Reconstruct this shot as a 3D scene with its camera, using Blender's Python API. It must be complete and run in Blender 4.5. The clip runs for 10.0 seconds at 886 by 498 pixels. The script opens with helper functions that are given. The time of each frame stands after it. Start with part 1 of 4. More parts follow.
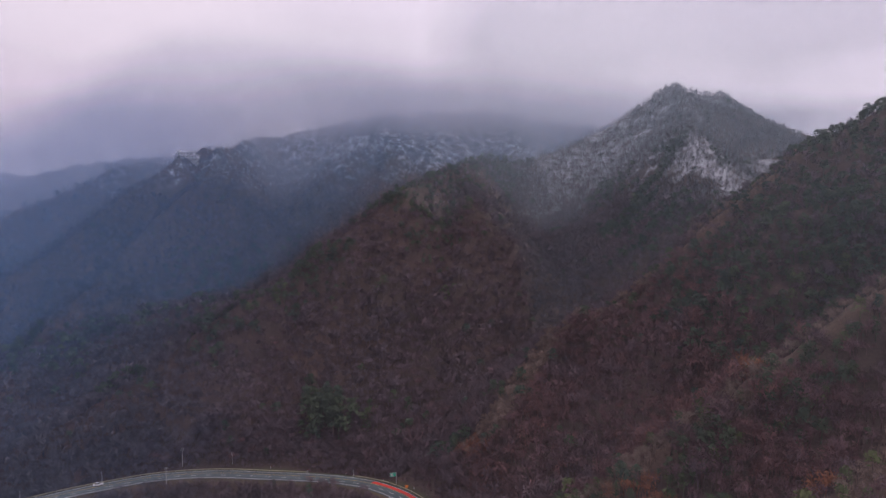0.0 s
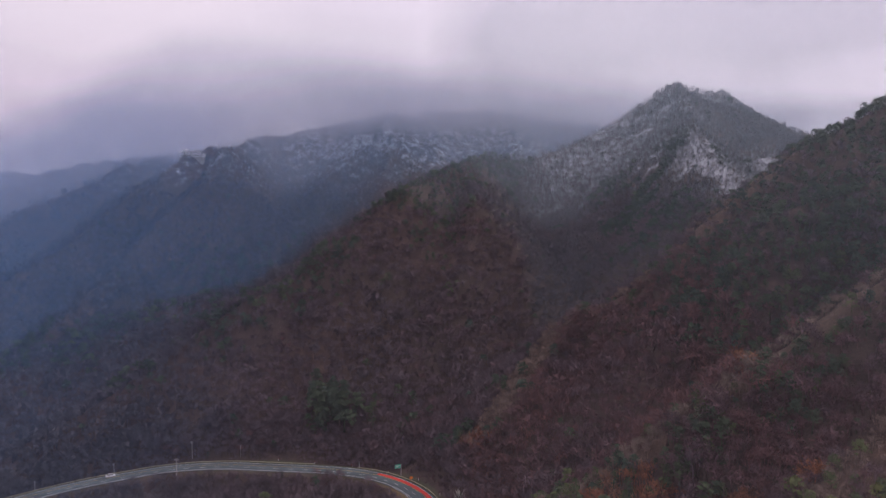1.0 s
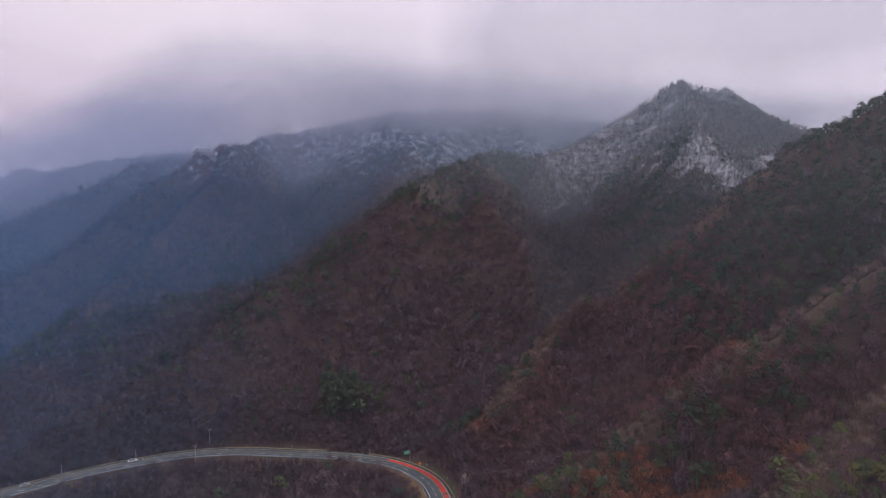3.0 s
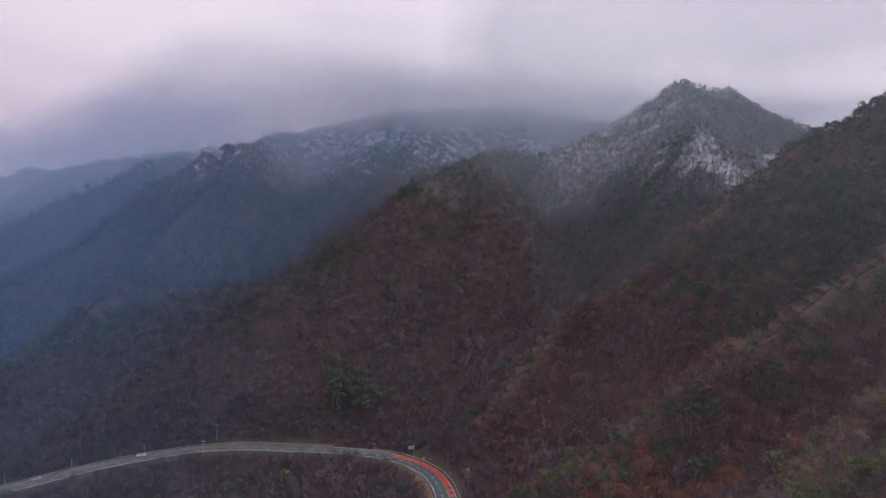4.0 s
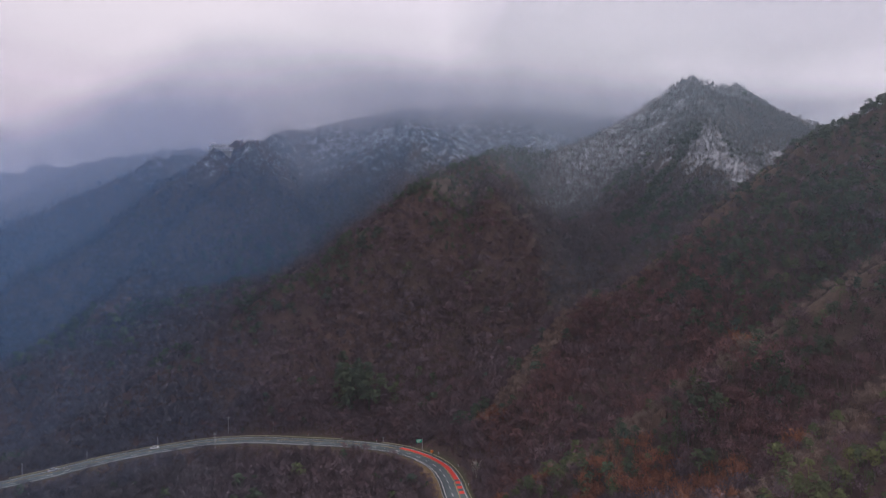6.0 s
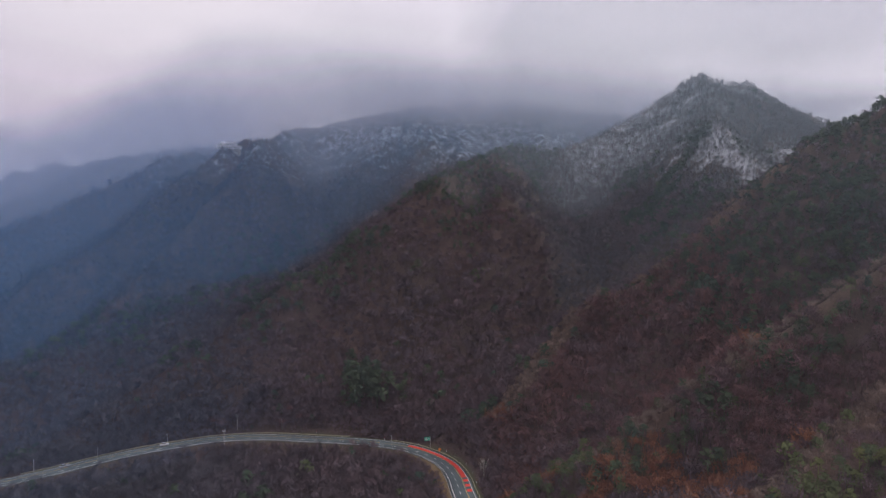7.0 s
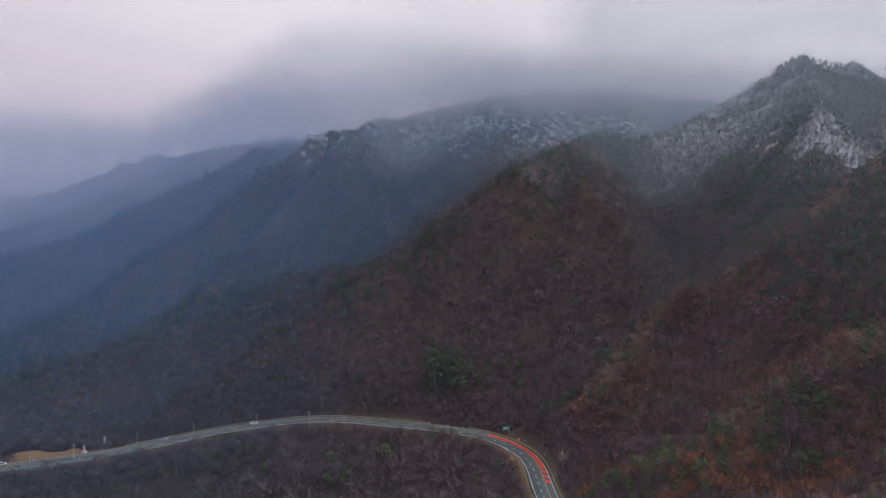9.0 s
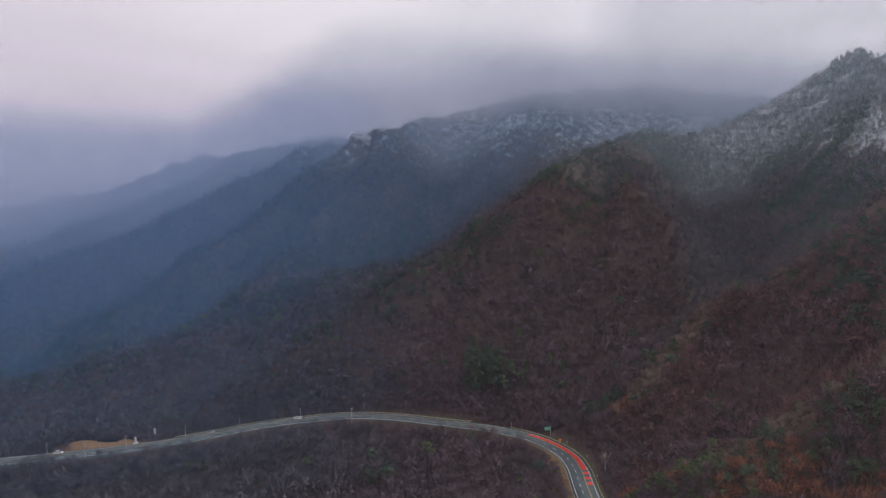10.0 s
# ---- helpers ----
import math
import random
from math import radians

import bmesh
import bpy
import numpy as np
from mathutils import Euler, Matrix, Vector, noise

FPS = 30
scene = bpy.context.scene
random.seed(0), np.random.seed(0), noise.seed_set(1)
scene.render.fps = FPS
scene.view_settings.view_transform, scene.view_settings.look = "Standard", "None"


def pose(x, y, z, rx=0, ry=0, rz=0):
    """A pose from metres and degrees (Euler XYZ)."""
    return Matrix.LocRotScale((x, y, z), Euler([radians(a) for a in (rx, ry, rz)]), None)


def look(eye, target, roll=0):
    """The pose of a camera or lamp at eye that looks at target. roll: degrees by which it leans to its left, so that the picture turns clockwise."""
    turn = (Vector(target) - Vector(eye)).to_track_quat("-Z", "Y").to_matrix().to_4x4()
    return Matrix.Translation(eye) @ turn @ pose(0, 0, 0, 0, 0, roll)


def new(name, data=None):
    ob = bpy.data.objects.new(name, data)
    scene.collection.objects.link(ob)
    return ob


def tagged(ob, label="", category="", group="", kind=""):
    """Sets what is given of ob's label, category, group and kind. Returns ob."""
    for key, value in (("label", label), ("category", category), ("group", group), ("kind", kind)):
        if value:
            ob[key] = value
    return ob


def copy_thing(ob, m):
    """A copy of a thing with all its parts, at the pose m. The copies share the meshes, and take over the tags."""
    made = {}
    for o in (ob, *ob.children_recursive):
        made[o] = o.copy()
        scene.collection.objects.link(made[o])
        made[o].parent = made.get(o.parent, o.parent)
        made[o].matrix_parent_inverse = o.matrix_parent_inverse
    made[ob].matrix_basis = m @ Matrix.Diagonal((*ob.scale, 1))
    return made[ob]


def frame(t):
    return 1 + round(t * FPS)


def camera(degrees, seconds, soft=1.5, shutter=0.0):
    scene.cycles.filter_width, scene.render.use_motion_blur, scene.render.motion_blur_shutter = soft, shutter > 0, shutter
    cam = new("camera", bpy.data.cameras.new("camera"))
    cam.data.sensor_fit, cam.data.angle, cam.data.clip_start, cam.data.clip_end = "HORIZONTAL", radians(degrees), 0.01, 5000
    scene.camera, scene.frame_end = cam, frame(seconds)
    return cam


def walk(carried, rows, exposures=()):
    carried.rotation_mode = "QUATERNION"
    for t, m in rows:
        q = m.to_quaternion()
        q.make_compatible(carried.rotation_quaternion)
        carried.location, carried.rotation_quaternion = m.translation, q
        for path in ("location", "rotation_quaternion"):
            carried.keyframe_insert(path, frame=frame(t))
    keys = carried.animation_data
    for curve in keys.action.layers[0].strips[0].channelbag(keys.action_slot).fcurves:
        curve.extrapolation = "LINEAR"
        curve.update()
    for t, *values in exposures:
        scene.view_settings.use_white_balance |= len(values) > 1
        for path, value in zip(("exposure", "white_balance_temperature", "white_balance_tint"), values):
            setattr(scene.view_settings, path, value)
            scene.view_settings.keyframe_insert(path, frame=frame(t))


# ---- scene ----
cam = camera(66.63, 10.0, soft=1.4)
walk(cam, [
    (0, pose(3.84, 14.47, 129.97, 87.387, 0, -13.112)),
    (0.5, pose(2.66, 10.61, 130.06, 87.283, 0, -12.998)),
    (1, pose(1.76, 7.08, 129.94, 87.222, 0, -12.862)),
    (1.5, pose(0.92, 3.32, 129.86, 87.149, 0, -12.703)),
    (2, pose(0.00, -0.00, 130.00, 87.060, 0, -12.576)),
    (2.5, pose(-0.72, -3.44, 130.09, 86.976, 0, -12.410)),
    (4, pose(-2.29, -10.97, 130.11, 86.782, 0, -11.914)),
    (4.5, pose(-2.74, -12.94, 130.18, 86.697, 0, -11.746)),
    (5, pose(-3.15, -14.13, 130.21, 86.623, 0, -11.616)),
    (5.5, pose(-3.39, -15.27, 130.29, 86.535, 0, -11.462)),
    (7, pose(-3.23, -15.69, 130.21, 86.350, 0, -10.553)),
    (7.5, pose(-3.19, -15.72, 130.14, 85.895, 0, -9.898)),
    (8, pose(-3.00, -15.62, 129.90, 85.560, 0, -8.668)),
    (8.5, pose(-2.79, -15.91, 130.08, 85.520, 0, -6.479)),
    (9, pose(-2.55, -15.99, 130.13, 85.465, 0, -3.604)),
    (9.5, pose(-2.49, -16.03, 130.17, 85.413, 0, -1.165)),
    (10, pose(-2.55, -16.01, 130.10, 85.353, 0, -0.034)),
], [(0, 0.0, 6500, 14), (5, 0.0, 6500, 8), (10, 0.0, 6500, 1)])

# ---- light: overcast winter sky, low cloud ----
SUN_UP, SUN_ROUND = radians(42), radians(62)
world = bpy.data.worlds.new("sky")
scene.world = world
world.use_nodes = True
wn, wl = world.node_tree.nodes, world.node_tree.links
wn.clear()
sky = wn.new("ShaderNodeTexSky")
sky.sky_type, sky.sun_disc, sky.sun_elevation, sky.sun_rotation = "NISHITA", False, SUN_UP, SUN_ROUND
sky_light = wn.new("ShaderNodeBackground")
sky_light.inputs["Strength"].default_value = 0.05
wl.new(sky.outputs[0], sky_light.inputs["Color"])
way = wn.new("ShaderNodeTexCoord")
stretch = wn.new("ShaderNodeMapping")
stretch.inputs["Scale"].default_value = (1.0, 1.0, 2.2)
puffs = wn.new("ShaderNodeTexNoise")
puffs.inputs["Scale"].default_value, puffs.inputs["Detail"].default_value, puffs.inputs["Roughness"].default_value = 1.7, 2.5, 0.4
tone = wn.new("ShaderNodeValToRGB")
tone.color_ramp.elements[0].position, tone.color_ramp.elements[0].color = 0.32, (0.83, 0.71, 0.86, 1)
tone.color_ramp.elements[1].position, tone.color_ramp.elements[1].color = 0.7, (0.93, 0.83, 0.94, 1)
cloud_light = wn.new("ShaderNodeBackground")
cloud_light.inputs["Strength"].default_value = 1.0
wl.new(way.outputs["Generated"], stretch.inputs["Vector"])
wl.new(stretch.outputs[0], puffs.inputs["Vector"])
wl.new(puffs.outputs[0], tone.inputs[0])
wl.new(tone.outputs[0], cloud_light.inputs["Color"])
# the cloud is brighter round the hidden sun
nearness, glow = wn.new("ShaderNodeVectorMath"), wn.new("ShaderNodeMapRange")
nearness.operation = "DOT_PRODUCT"
nearness.inputs[1].default_value = (math.sin(SUN_ROUND) * math.cos(SUN_UP), math.cos(SUN_ROUND) * math.cos(SUN_UP), math.sin(SUN_UP))
glow.interpolation_type = "SMOOTHSTEP"
glow.inputs["From Min"].default_value, glow.inputs["From Max"].default_value = 0.35, 1.0
glow.inputs["To Min"].default_value, glow.inputs["To Max"].default_value = 1.0, 1.5
wl.new(way.outputs["Generated"], nearness.inputs[0])
wl.new(nearness.outputs["Value"], glow.inputs["Value"])
wl.new(glow.outputs[0], cloud_light.inputs["Strength"])
both = wn.new("ShaderNodeMixShader")
both.inputs[0].default_value = 0.9
out = wn.new("ShaderNodeOutputWorld")
wl.new(sky_light.outputs[0], both.inputs[1])
wl.new(cloud_light.outputs[0], both.inputs[2])
wl.new(both.outputs[0], out.inputs["Surface"])

sun_data = bpy.data.lights.new("sun", "SUN")
sun_data.energy, sun_data.angle, sun_data.color = 1.2, radians(20), (1.0, 0.94, 0.88)
sun = new("sun", sun_data)
sun.matrix_world = look((900 * math.sin(SUN_ROUND), 900 * math.cos(SUN_ROUND), 900 * math.tan(SUN_UP)), (0, 0, 0))
scene.cycles.transparent_max_bounces = 48

# ---- materials ----
def material(name, rough=0.8, metal=0.0):
    m = bpy.data.materials.new(name)
    m.use_nodes = True
    n, l = m.node_tree.nodes, m.node_tree.links
    b = n["Principled BSDF"]
    b.inputs["Roughness"].default_value, b.inputs["Metallic"].default_value = rough, metal
    b.inputs["Specular IOR Level"].default_value = 0.25
    return m, n, l, b


def ramp(n, stops):
    r = n.new("ShaderNodeValToRGB")
    e = r.color_ramp.elements
    while len(e) < len(stops):
        e.new(0.5)
    for el, (pos, col) in zip(e, stops):
        el.position, el.color = pos, (*col, 1)
    return r


def noise_node(n, l, scale, detail=4.0, rough=0.55):
    """Noise in world metres: one lump is about 1 / scale."""
    g = n.new("ShaderNodeNewGeometry")
    t = n.new("ShaderNodeTexNoise")
    t.inputs["Scale"].default_value, t.inputs["Detail"].default_value, t.inputs["Roughness"].default_value = scale, detail, rough
    l.new(g.outputs["Position"], t.inputs["Vector"])
    return t


def blend(n, l, fac, a, b, mode="MIX"):
    m = n.new("ShaderNodeMix")
    m.data_type, m.blend_type = "RGBA", mode
    for sock, v in ((m.inputs[0], fac), (m.inputs[6], a), (m.inputs[7], b)):
        if isinstance(v, (int, float)):
            sock.default_value = v
        elif isinstance(v, tuple):
            sock.default_value = (*v, 1)
        else:
            l.new(v, sock)
    return m.outputs[2]


def maths(n, l, op, a, b=0.0):
    m = n.new("ShaderNodeMath")
    m.operation = op
    for sock, v in zip(m.inputs, (a, b)):
        if isinstance(v, (int, float)):
            sock.default_value = v
        else:
            l.new(v, sock)
    return m.outputs[0]


def bumpy(n, l, b, height, strength=0.5, distance=0.1):
    k = n.new("ShaderNodeBump")
    k.inputs["Strength"].default_value, k.inputs["Distance"].default_value = strength, distance
    l.new(height, k.inputs["Height"])
    l.new(k.outputs[0], b.inputs["Normal"])


def attribute(n, name):
    a = n.new("ShaderNodeAttribute")
    a.attribute_name = name
    return a.outputs["Fac"]


def plain(name, color, rough=0.6, metal=0.0, spread=0.25, scale=1.5):
    """A paint, metal or wood of one colour with stains at two scales."""
    m, n, l, b = material(name, rough, metal)
    big, fine = noise_node(n, l, scale), noise_node(n, l, scale * 14, 3)
    dark = tuple(c * (1 - spread) for c in color)
    lite = tuple(min(1, c * (1 + spread)) for c in color)
    c = blend(n, l, big.outputs[0], dark, lite)
    c = blend(n, l, 0.3, c, ramped(n, l, fine.outputs[0], [(0.3, dark), (0.7, lite)]))
    l.new(c, b.inputs["Base Color"])
    bumpy(n, l, b, fine.outputs[0], 0.2, 0.01)
    return m


def ramped(n, l, value, stops):
    r = ramp(n, stops)
    l.new(value, r.inputs[0])
    return r.outputs[0]


def soil():
    """Leaf litter, dry grass, bare rock and lying snow of the mountain sides."""
    m, n, l, b = material("leaf_litter", 0.95)
    big, mid, fine = noise_node(n, l, 0.018, 5), noise_node(n, l, 0.16, 5), noise_node(n, l, 1.3, 4)
    litter = ramped(n, l, mid.outputs[0], [(0.3, (0.045, 0.03, 0.028)), (0.5, (0.075, 0.05, 0.044)), (0.7, (0.11, 0.075, 0.06))])
    olive = ramped(n, l, fine.outputs[0], [(0.3, (0.050, 0.038, 0.032)), (0.7, (0.09, 0.066, 0.054))])
    c = blend(n, l, ramped(n, l, big.outputs[0], [(0.45, (0, 0, 0)), (0.62, (1, 1, 1))]), litter, olive)
    crack = noise_node(n, l, 0.11, 6, 0.7)
    rock = ramped(n, l, crack.outputs[0], [(0.36, (0.045, 0.047, 0.055)), (0.5, (0.12, 0.125, 0.135)), (0.64, (0.24, 0.245, 0.26))])
    c = blend(n, l, attribute(n, "rock"), c, rock)
    grass = ramped(n, l, fine.outputs[0], [(0.3, (0.13, 0.085, 0.045)), (0.7, (0.26, 0.17, 0.09))])
    c = blend(n, l, attribute(n, "dry"), c, grass)
    green = ramped(n, l, fine.outputs[0], [(0.3, (0.05, 0.075, 0.03)), (0.7, (0.11, 0.14, 0.06))])
    c = blend(n, l, attribute(n, "verge"), c, green)
    snow = ramped(n, l, maths(n, l, "ADD", attribute(n, "snow"), maths(n, l, "MULTIPLY", maths(n, l, "SUBTRACT", crack.outputs[0], 0.5), 2.4)), [(0.42, (0, 0, 0)), (0.85, (0.8, 0.8, 0.8))])
    c = blend(n, l, snow, c, (0.72, 0.74, 0.78))
    l.new(c, b.inputs["Base Color"])
    bumpy(n, l, b, fine.outputs[0], 0.8, 0.5)
    return m


def twigs(name, stops, frost=(0.5, 0.52, 0.56)):
    """Bare wood and dead leaves; the tint of each tree and its rime come with the mesh."""
    m, n, l, b = material(name, 0.9)
    g = n.new("ShaderNodeNewGeometry")
    spread = maths(n, l, "MULTIPLY", maths(n, l, "SUBTRACT", g.outputs["Random Per Island"], 0.5), 0.09)
    c = ramped(n, l, maths(n, l, "ADD", attribute(n, "tint"), spread), stops)
    patch, wide = noise_node(n, l, 0.16, 2), noise_node(n, l, 0.025, 3)
    tone_ = maths(n, l, "ADD", ramped(n, l, patch.outputs[0], [(0.3, (0.40, 0.40, 0.40)), (0.72, (0.86, 0.86, 0.86))]), ramped(n, l, wide.outputs[0], [(0.3, (0.28, 0.28, 0.28)), (0.7, (0.58, 0.58, 0.58))]))
    gray = n.new("ShaderNodeCombineColor")
    for k in range(3):
        l.new(tone_, gray.inputs[k])
    c = blend(n, l, 1.0, c, gray.outputs[0], "MULTIPLY")
    c = blend(n, l, maths(n, l, "MULTIPLY", attribute(n, "snow"), ramped(n, l, g.outputs["Random Per Island"], [(0.2, (0.4, 0.4, 0.4)), (0.8, (1, 1, 1))])), c, frost)
    l.new(c, b.inputs["Base Color"])
    # each crown is lit as a rounded mass
    way_, turned = n.new("ShaderNodeAttribute"), n.new("ShaderNodeVectorTransform")
    way_.attribute_name = "puff"
    turned.vector_type, turned.convert_from, turned.convert_to = "NORMAL", "OBJECT", "WORLD"
    l.new(way_.outputs["Vector"], turned.inputs[0])
    l.new(turned.outputs[0], b.inputs["Normal"])
    return m


SOIL = soil()
BARE = twigs("bare_twigs", [(0.0, (0.086, 0.084, 0.096)), (0.22, (0.102, 0.086, 0.100)), (0.45, (0.122, 0.086, 0.095)), (0.64, (0.148, 0.074, 0.071)), (0.8, (0.27, 0.105, 0.048)), (0.92, (0.215, 0.16, 0.13))], (0.68, 0.70, 0.74))
NEEDLES = twigs("pine_needles", [(0.0, (0.034, 0.058, 0.044)), (0.4, (0.055, 0.08, 0.040)), (0.75, (0.095, 0.108, 0.034)), (1.0, (0.145, 0.138, 0.038))])
BARK = plain("bark", (0.14, 0.105, 0.09), 0.9)
PALE_BARK = plain("pale_bark", (0.6, 0.56, 0.5), 0.9)


def asphalt():
    m, n, l, b = material("asphalt", 0.75)
    big, fine = noise_node(n, l, 0.12, 4), noise_node(n, l, 6, 3)
    c = ramped(n, l, big.outputs[0], [(0.3, (0.044, 0.068, 0.074)), (0.7, (0.076, 0.108, 0.115))])
    c = blend(n, l, 0.25, c, ramped(n, l, fine.outputs[0], [(0.3, (0.04, 0.045, 0.045)), (0.7, (0.15, 0.16, 0.16))]))
    l.new(c, b.inputs["Base Color"])
    return m


ASPHALT = asphalt()
WHITE_LINE = plain("white_road_paint", (0.68, 0.68, 0.66), 0.6, spread=0.15, scale=0.6)
YELLOW_LINE = plain("yellow_road_paint", (0.62, 0.42, 0.10), 0.6, spread=0.15, scale=0.6)
RED_LANE = plain("red_antiskid", (0.55, 0.045, 0.03), 0.8, spread=0.2, scale=0.5)


def mist(name, color, base, top, thick, veil, grain, ceiling, lid, white=(0.98, 0.90, 0.98)):
    """Cloud and haze: a thin sheet whose colour and opacity paint the hazy air, thicker above the cloud base and torn
    by noise.
    """
    m, n, l, b = material(name, 1.0)
    n.remove(b)
    g = n.new("ShaderNodeNewGeometry")
    split = n.new("ShaderNodeSeparateXYZ")
    l.new(g.outputs["Position"], split.inputs[0])
    big, fine = noise_node(n, l, grain, 4, 0.5), noise_node(n, l, grain * 5, 4, 0.6)
    for t in (big, fine):
        flat = n.new("ShaderNodeMapping")
        flat.inputs["Scale"].default_value = (1.0, 1.0, 0.3)
        l.new(g.outputs["Position"], flat.inputs["Vector"])
        l.new(flat.outputs[0], t.inputs["Vector"])
    wave = maths(n, l, "ADD", maths(n, l, "MULTIPLY", maths(n, l, "SUBTRACT", big.outputs[0], 0.5), 60.0), maths(n, l, "MULTIPLY", maths(n, l, "SUBTRACT", fine.outputs[0], 0.5), 22.0))
    # the cloud base climbs towards the peak
    tilt = maths(n, l, "MULTIPLY", maths(n, l, "MAXIMUM", maths(n, l, "ADD", split.outputs[0], 100.0), 0.0), 0.075)
    z = maths(n, l, "SUBTRACT", maths(n, l, "ADD", split.outputs[2], wave), tilt)

    def step(a, b2):
        k = n.new("ShaderNodeMapRange")
        k.interpolation_type = "SMOOTHSTEP"
        k.inputs["From Min"].default_value, k.inputs["From Max"].default_value = a, b2
        return k

    up = step(base, top)
    l.new(z, up.inputs["Value"])
    fade = step(ceiling + 110.0, ceiling)
    l.new(split.outputs[2], fade.inputs["Value"])
    thin = step(lid + 70.0, lid)
    l.new(split.outputs[2], thin.inputs["Value"])
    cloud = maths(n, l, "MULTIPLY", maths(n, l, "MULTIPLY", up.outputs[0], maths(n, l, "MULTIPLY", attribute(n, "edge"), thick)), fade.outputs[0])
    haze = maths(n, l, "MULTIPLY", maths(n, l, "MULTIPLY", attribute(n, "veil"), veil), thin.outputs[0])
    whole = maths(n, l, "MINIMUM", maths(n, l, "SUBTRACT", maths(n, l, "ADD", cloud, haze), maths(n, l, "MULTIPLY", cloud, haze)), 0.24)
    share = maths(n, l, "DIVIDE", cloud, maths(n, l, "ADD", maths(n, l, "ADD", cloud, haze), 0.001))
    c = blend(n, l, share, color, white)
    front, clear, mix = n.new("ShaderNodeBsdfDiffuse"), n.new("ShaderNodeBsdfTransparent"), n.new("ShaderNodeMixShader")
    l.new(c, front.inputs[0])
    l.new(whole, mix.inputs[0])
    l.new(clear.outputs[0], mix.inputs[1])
    through_light, ways = n.new("ShaderNodeBsdfTranslucent"), n.new("ShaderNodeMixShader")
    l.new(c, through_light.inputs[0])
    ways.inputs[0].default_value = 0.5
    l.new(front.outputs[0], ways.inputs[1])
    l.new(through_light.outputs[0], ways.inputs[2])
    l.new(ways.outputs[0], mix.inputs[2])
    l.new(mix.outputs[0], n["Material Output"].inputs["Surface"])
    return m

# ---- shape of the land ----
def lattice(i, j, seed):
    v = np.sin(i * 127.1 + j * 311.7 + seed * 74.7) * 43758.5453
    return v - np.floor(v)


def vnoise(x, y, size, seed=0):
    """Smooth noise from -1 to 1 over the plan, with lumps of the given size in metres."""
    x, y = np.asarray(x, float) / size + 37.3, np.asarray(y, float) / size + 11.9
    i, j = np.floor(x), np.floor(y)
    u, v = x - i, y - j
    u, v = u * u * u * (u * (u * 6 - 15) + 10), v * v * v * (v * (v * 6 - 15) + 10)
    low = lattice(i, j, seed) * (1 - u) + lattice(i + 1, j, seed) * u
    high = lattice(i, j + 1, seed) * (1 - u) + lattice(i + 1, j + 1, seed) * u
    return 2 * (low * (1 - v) + high * v) - 1


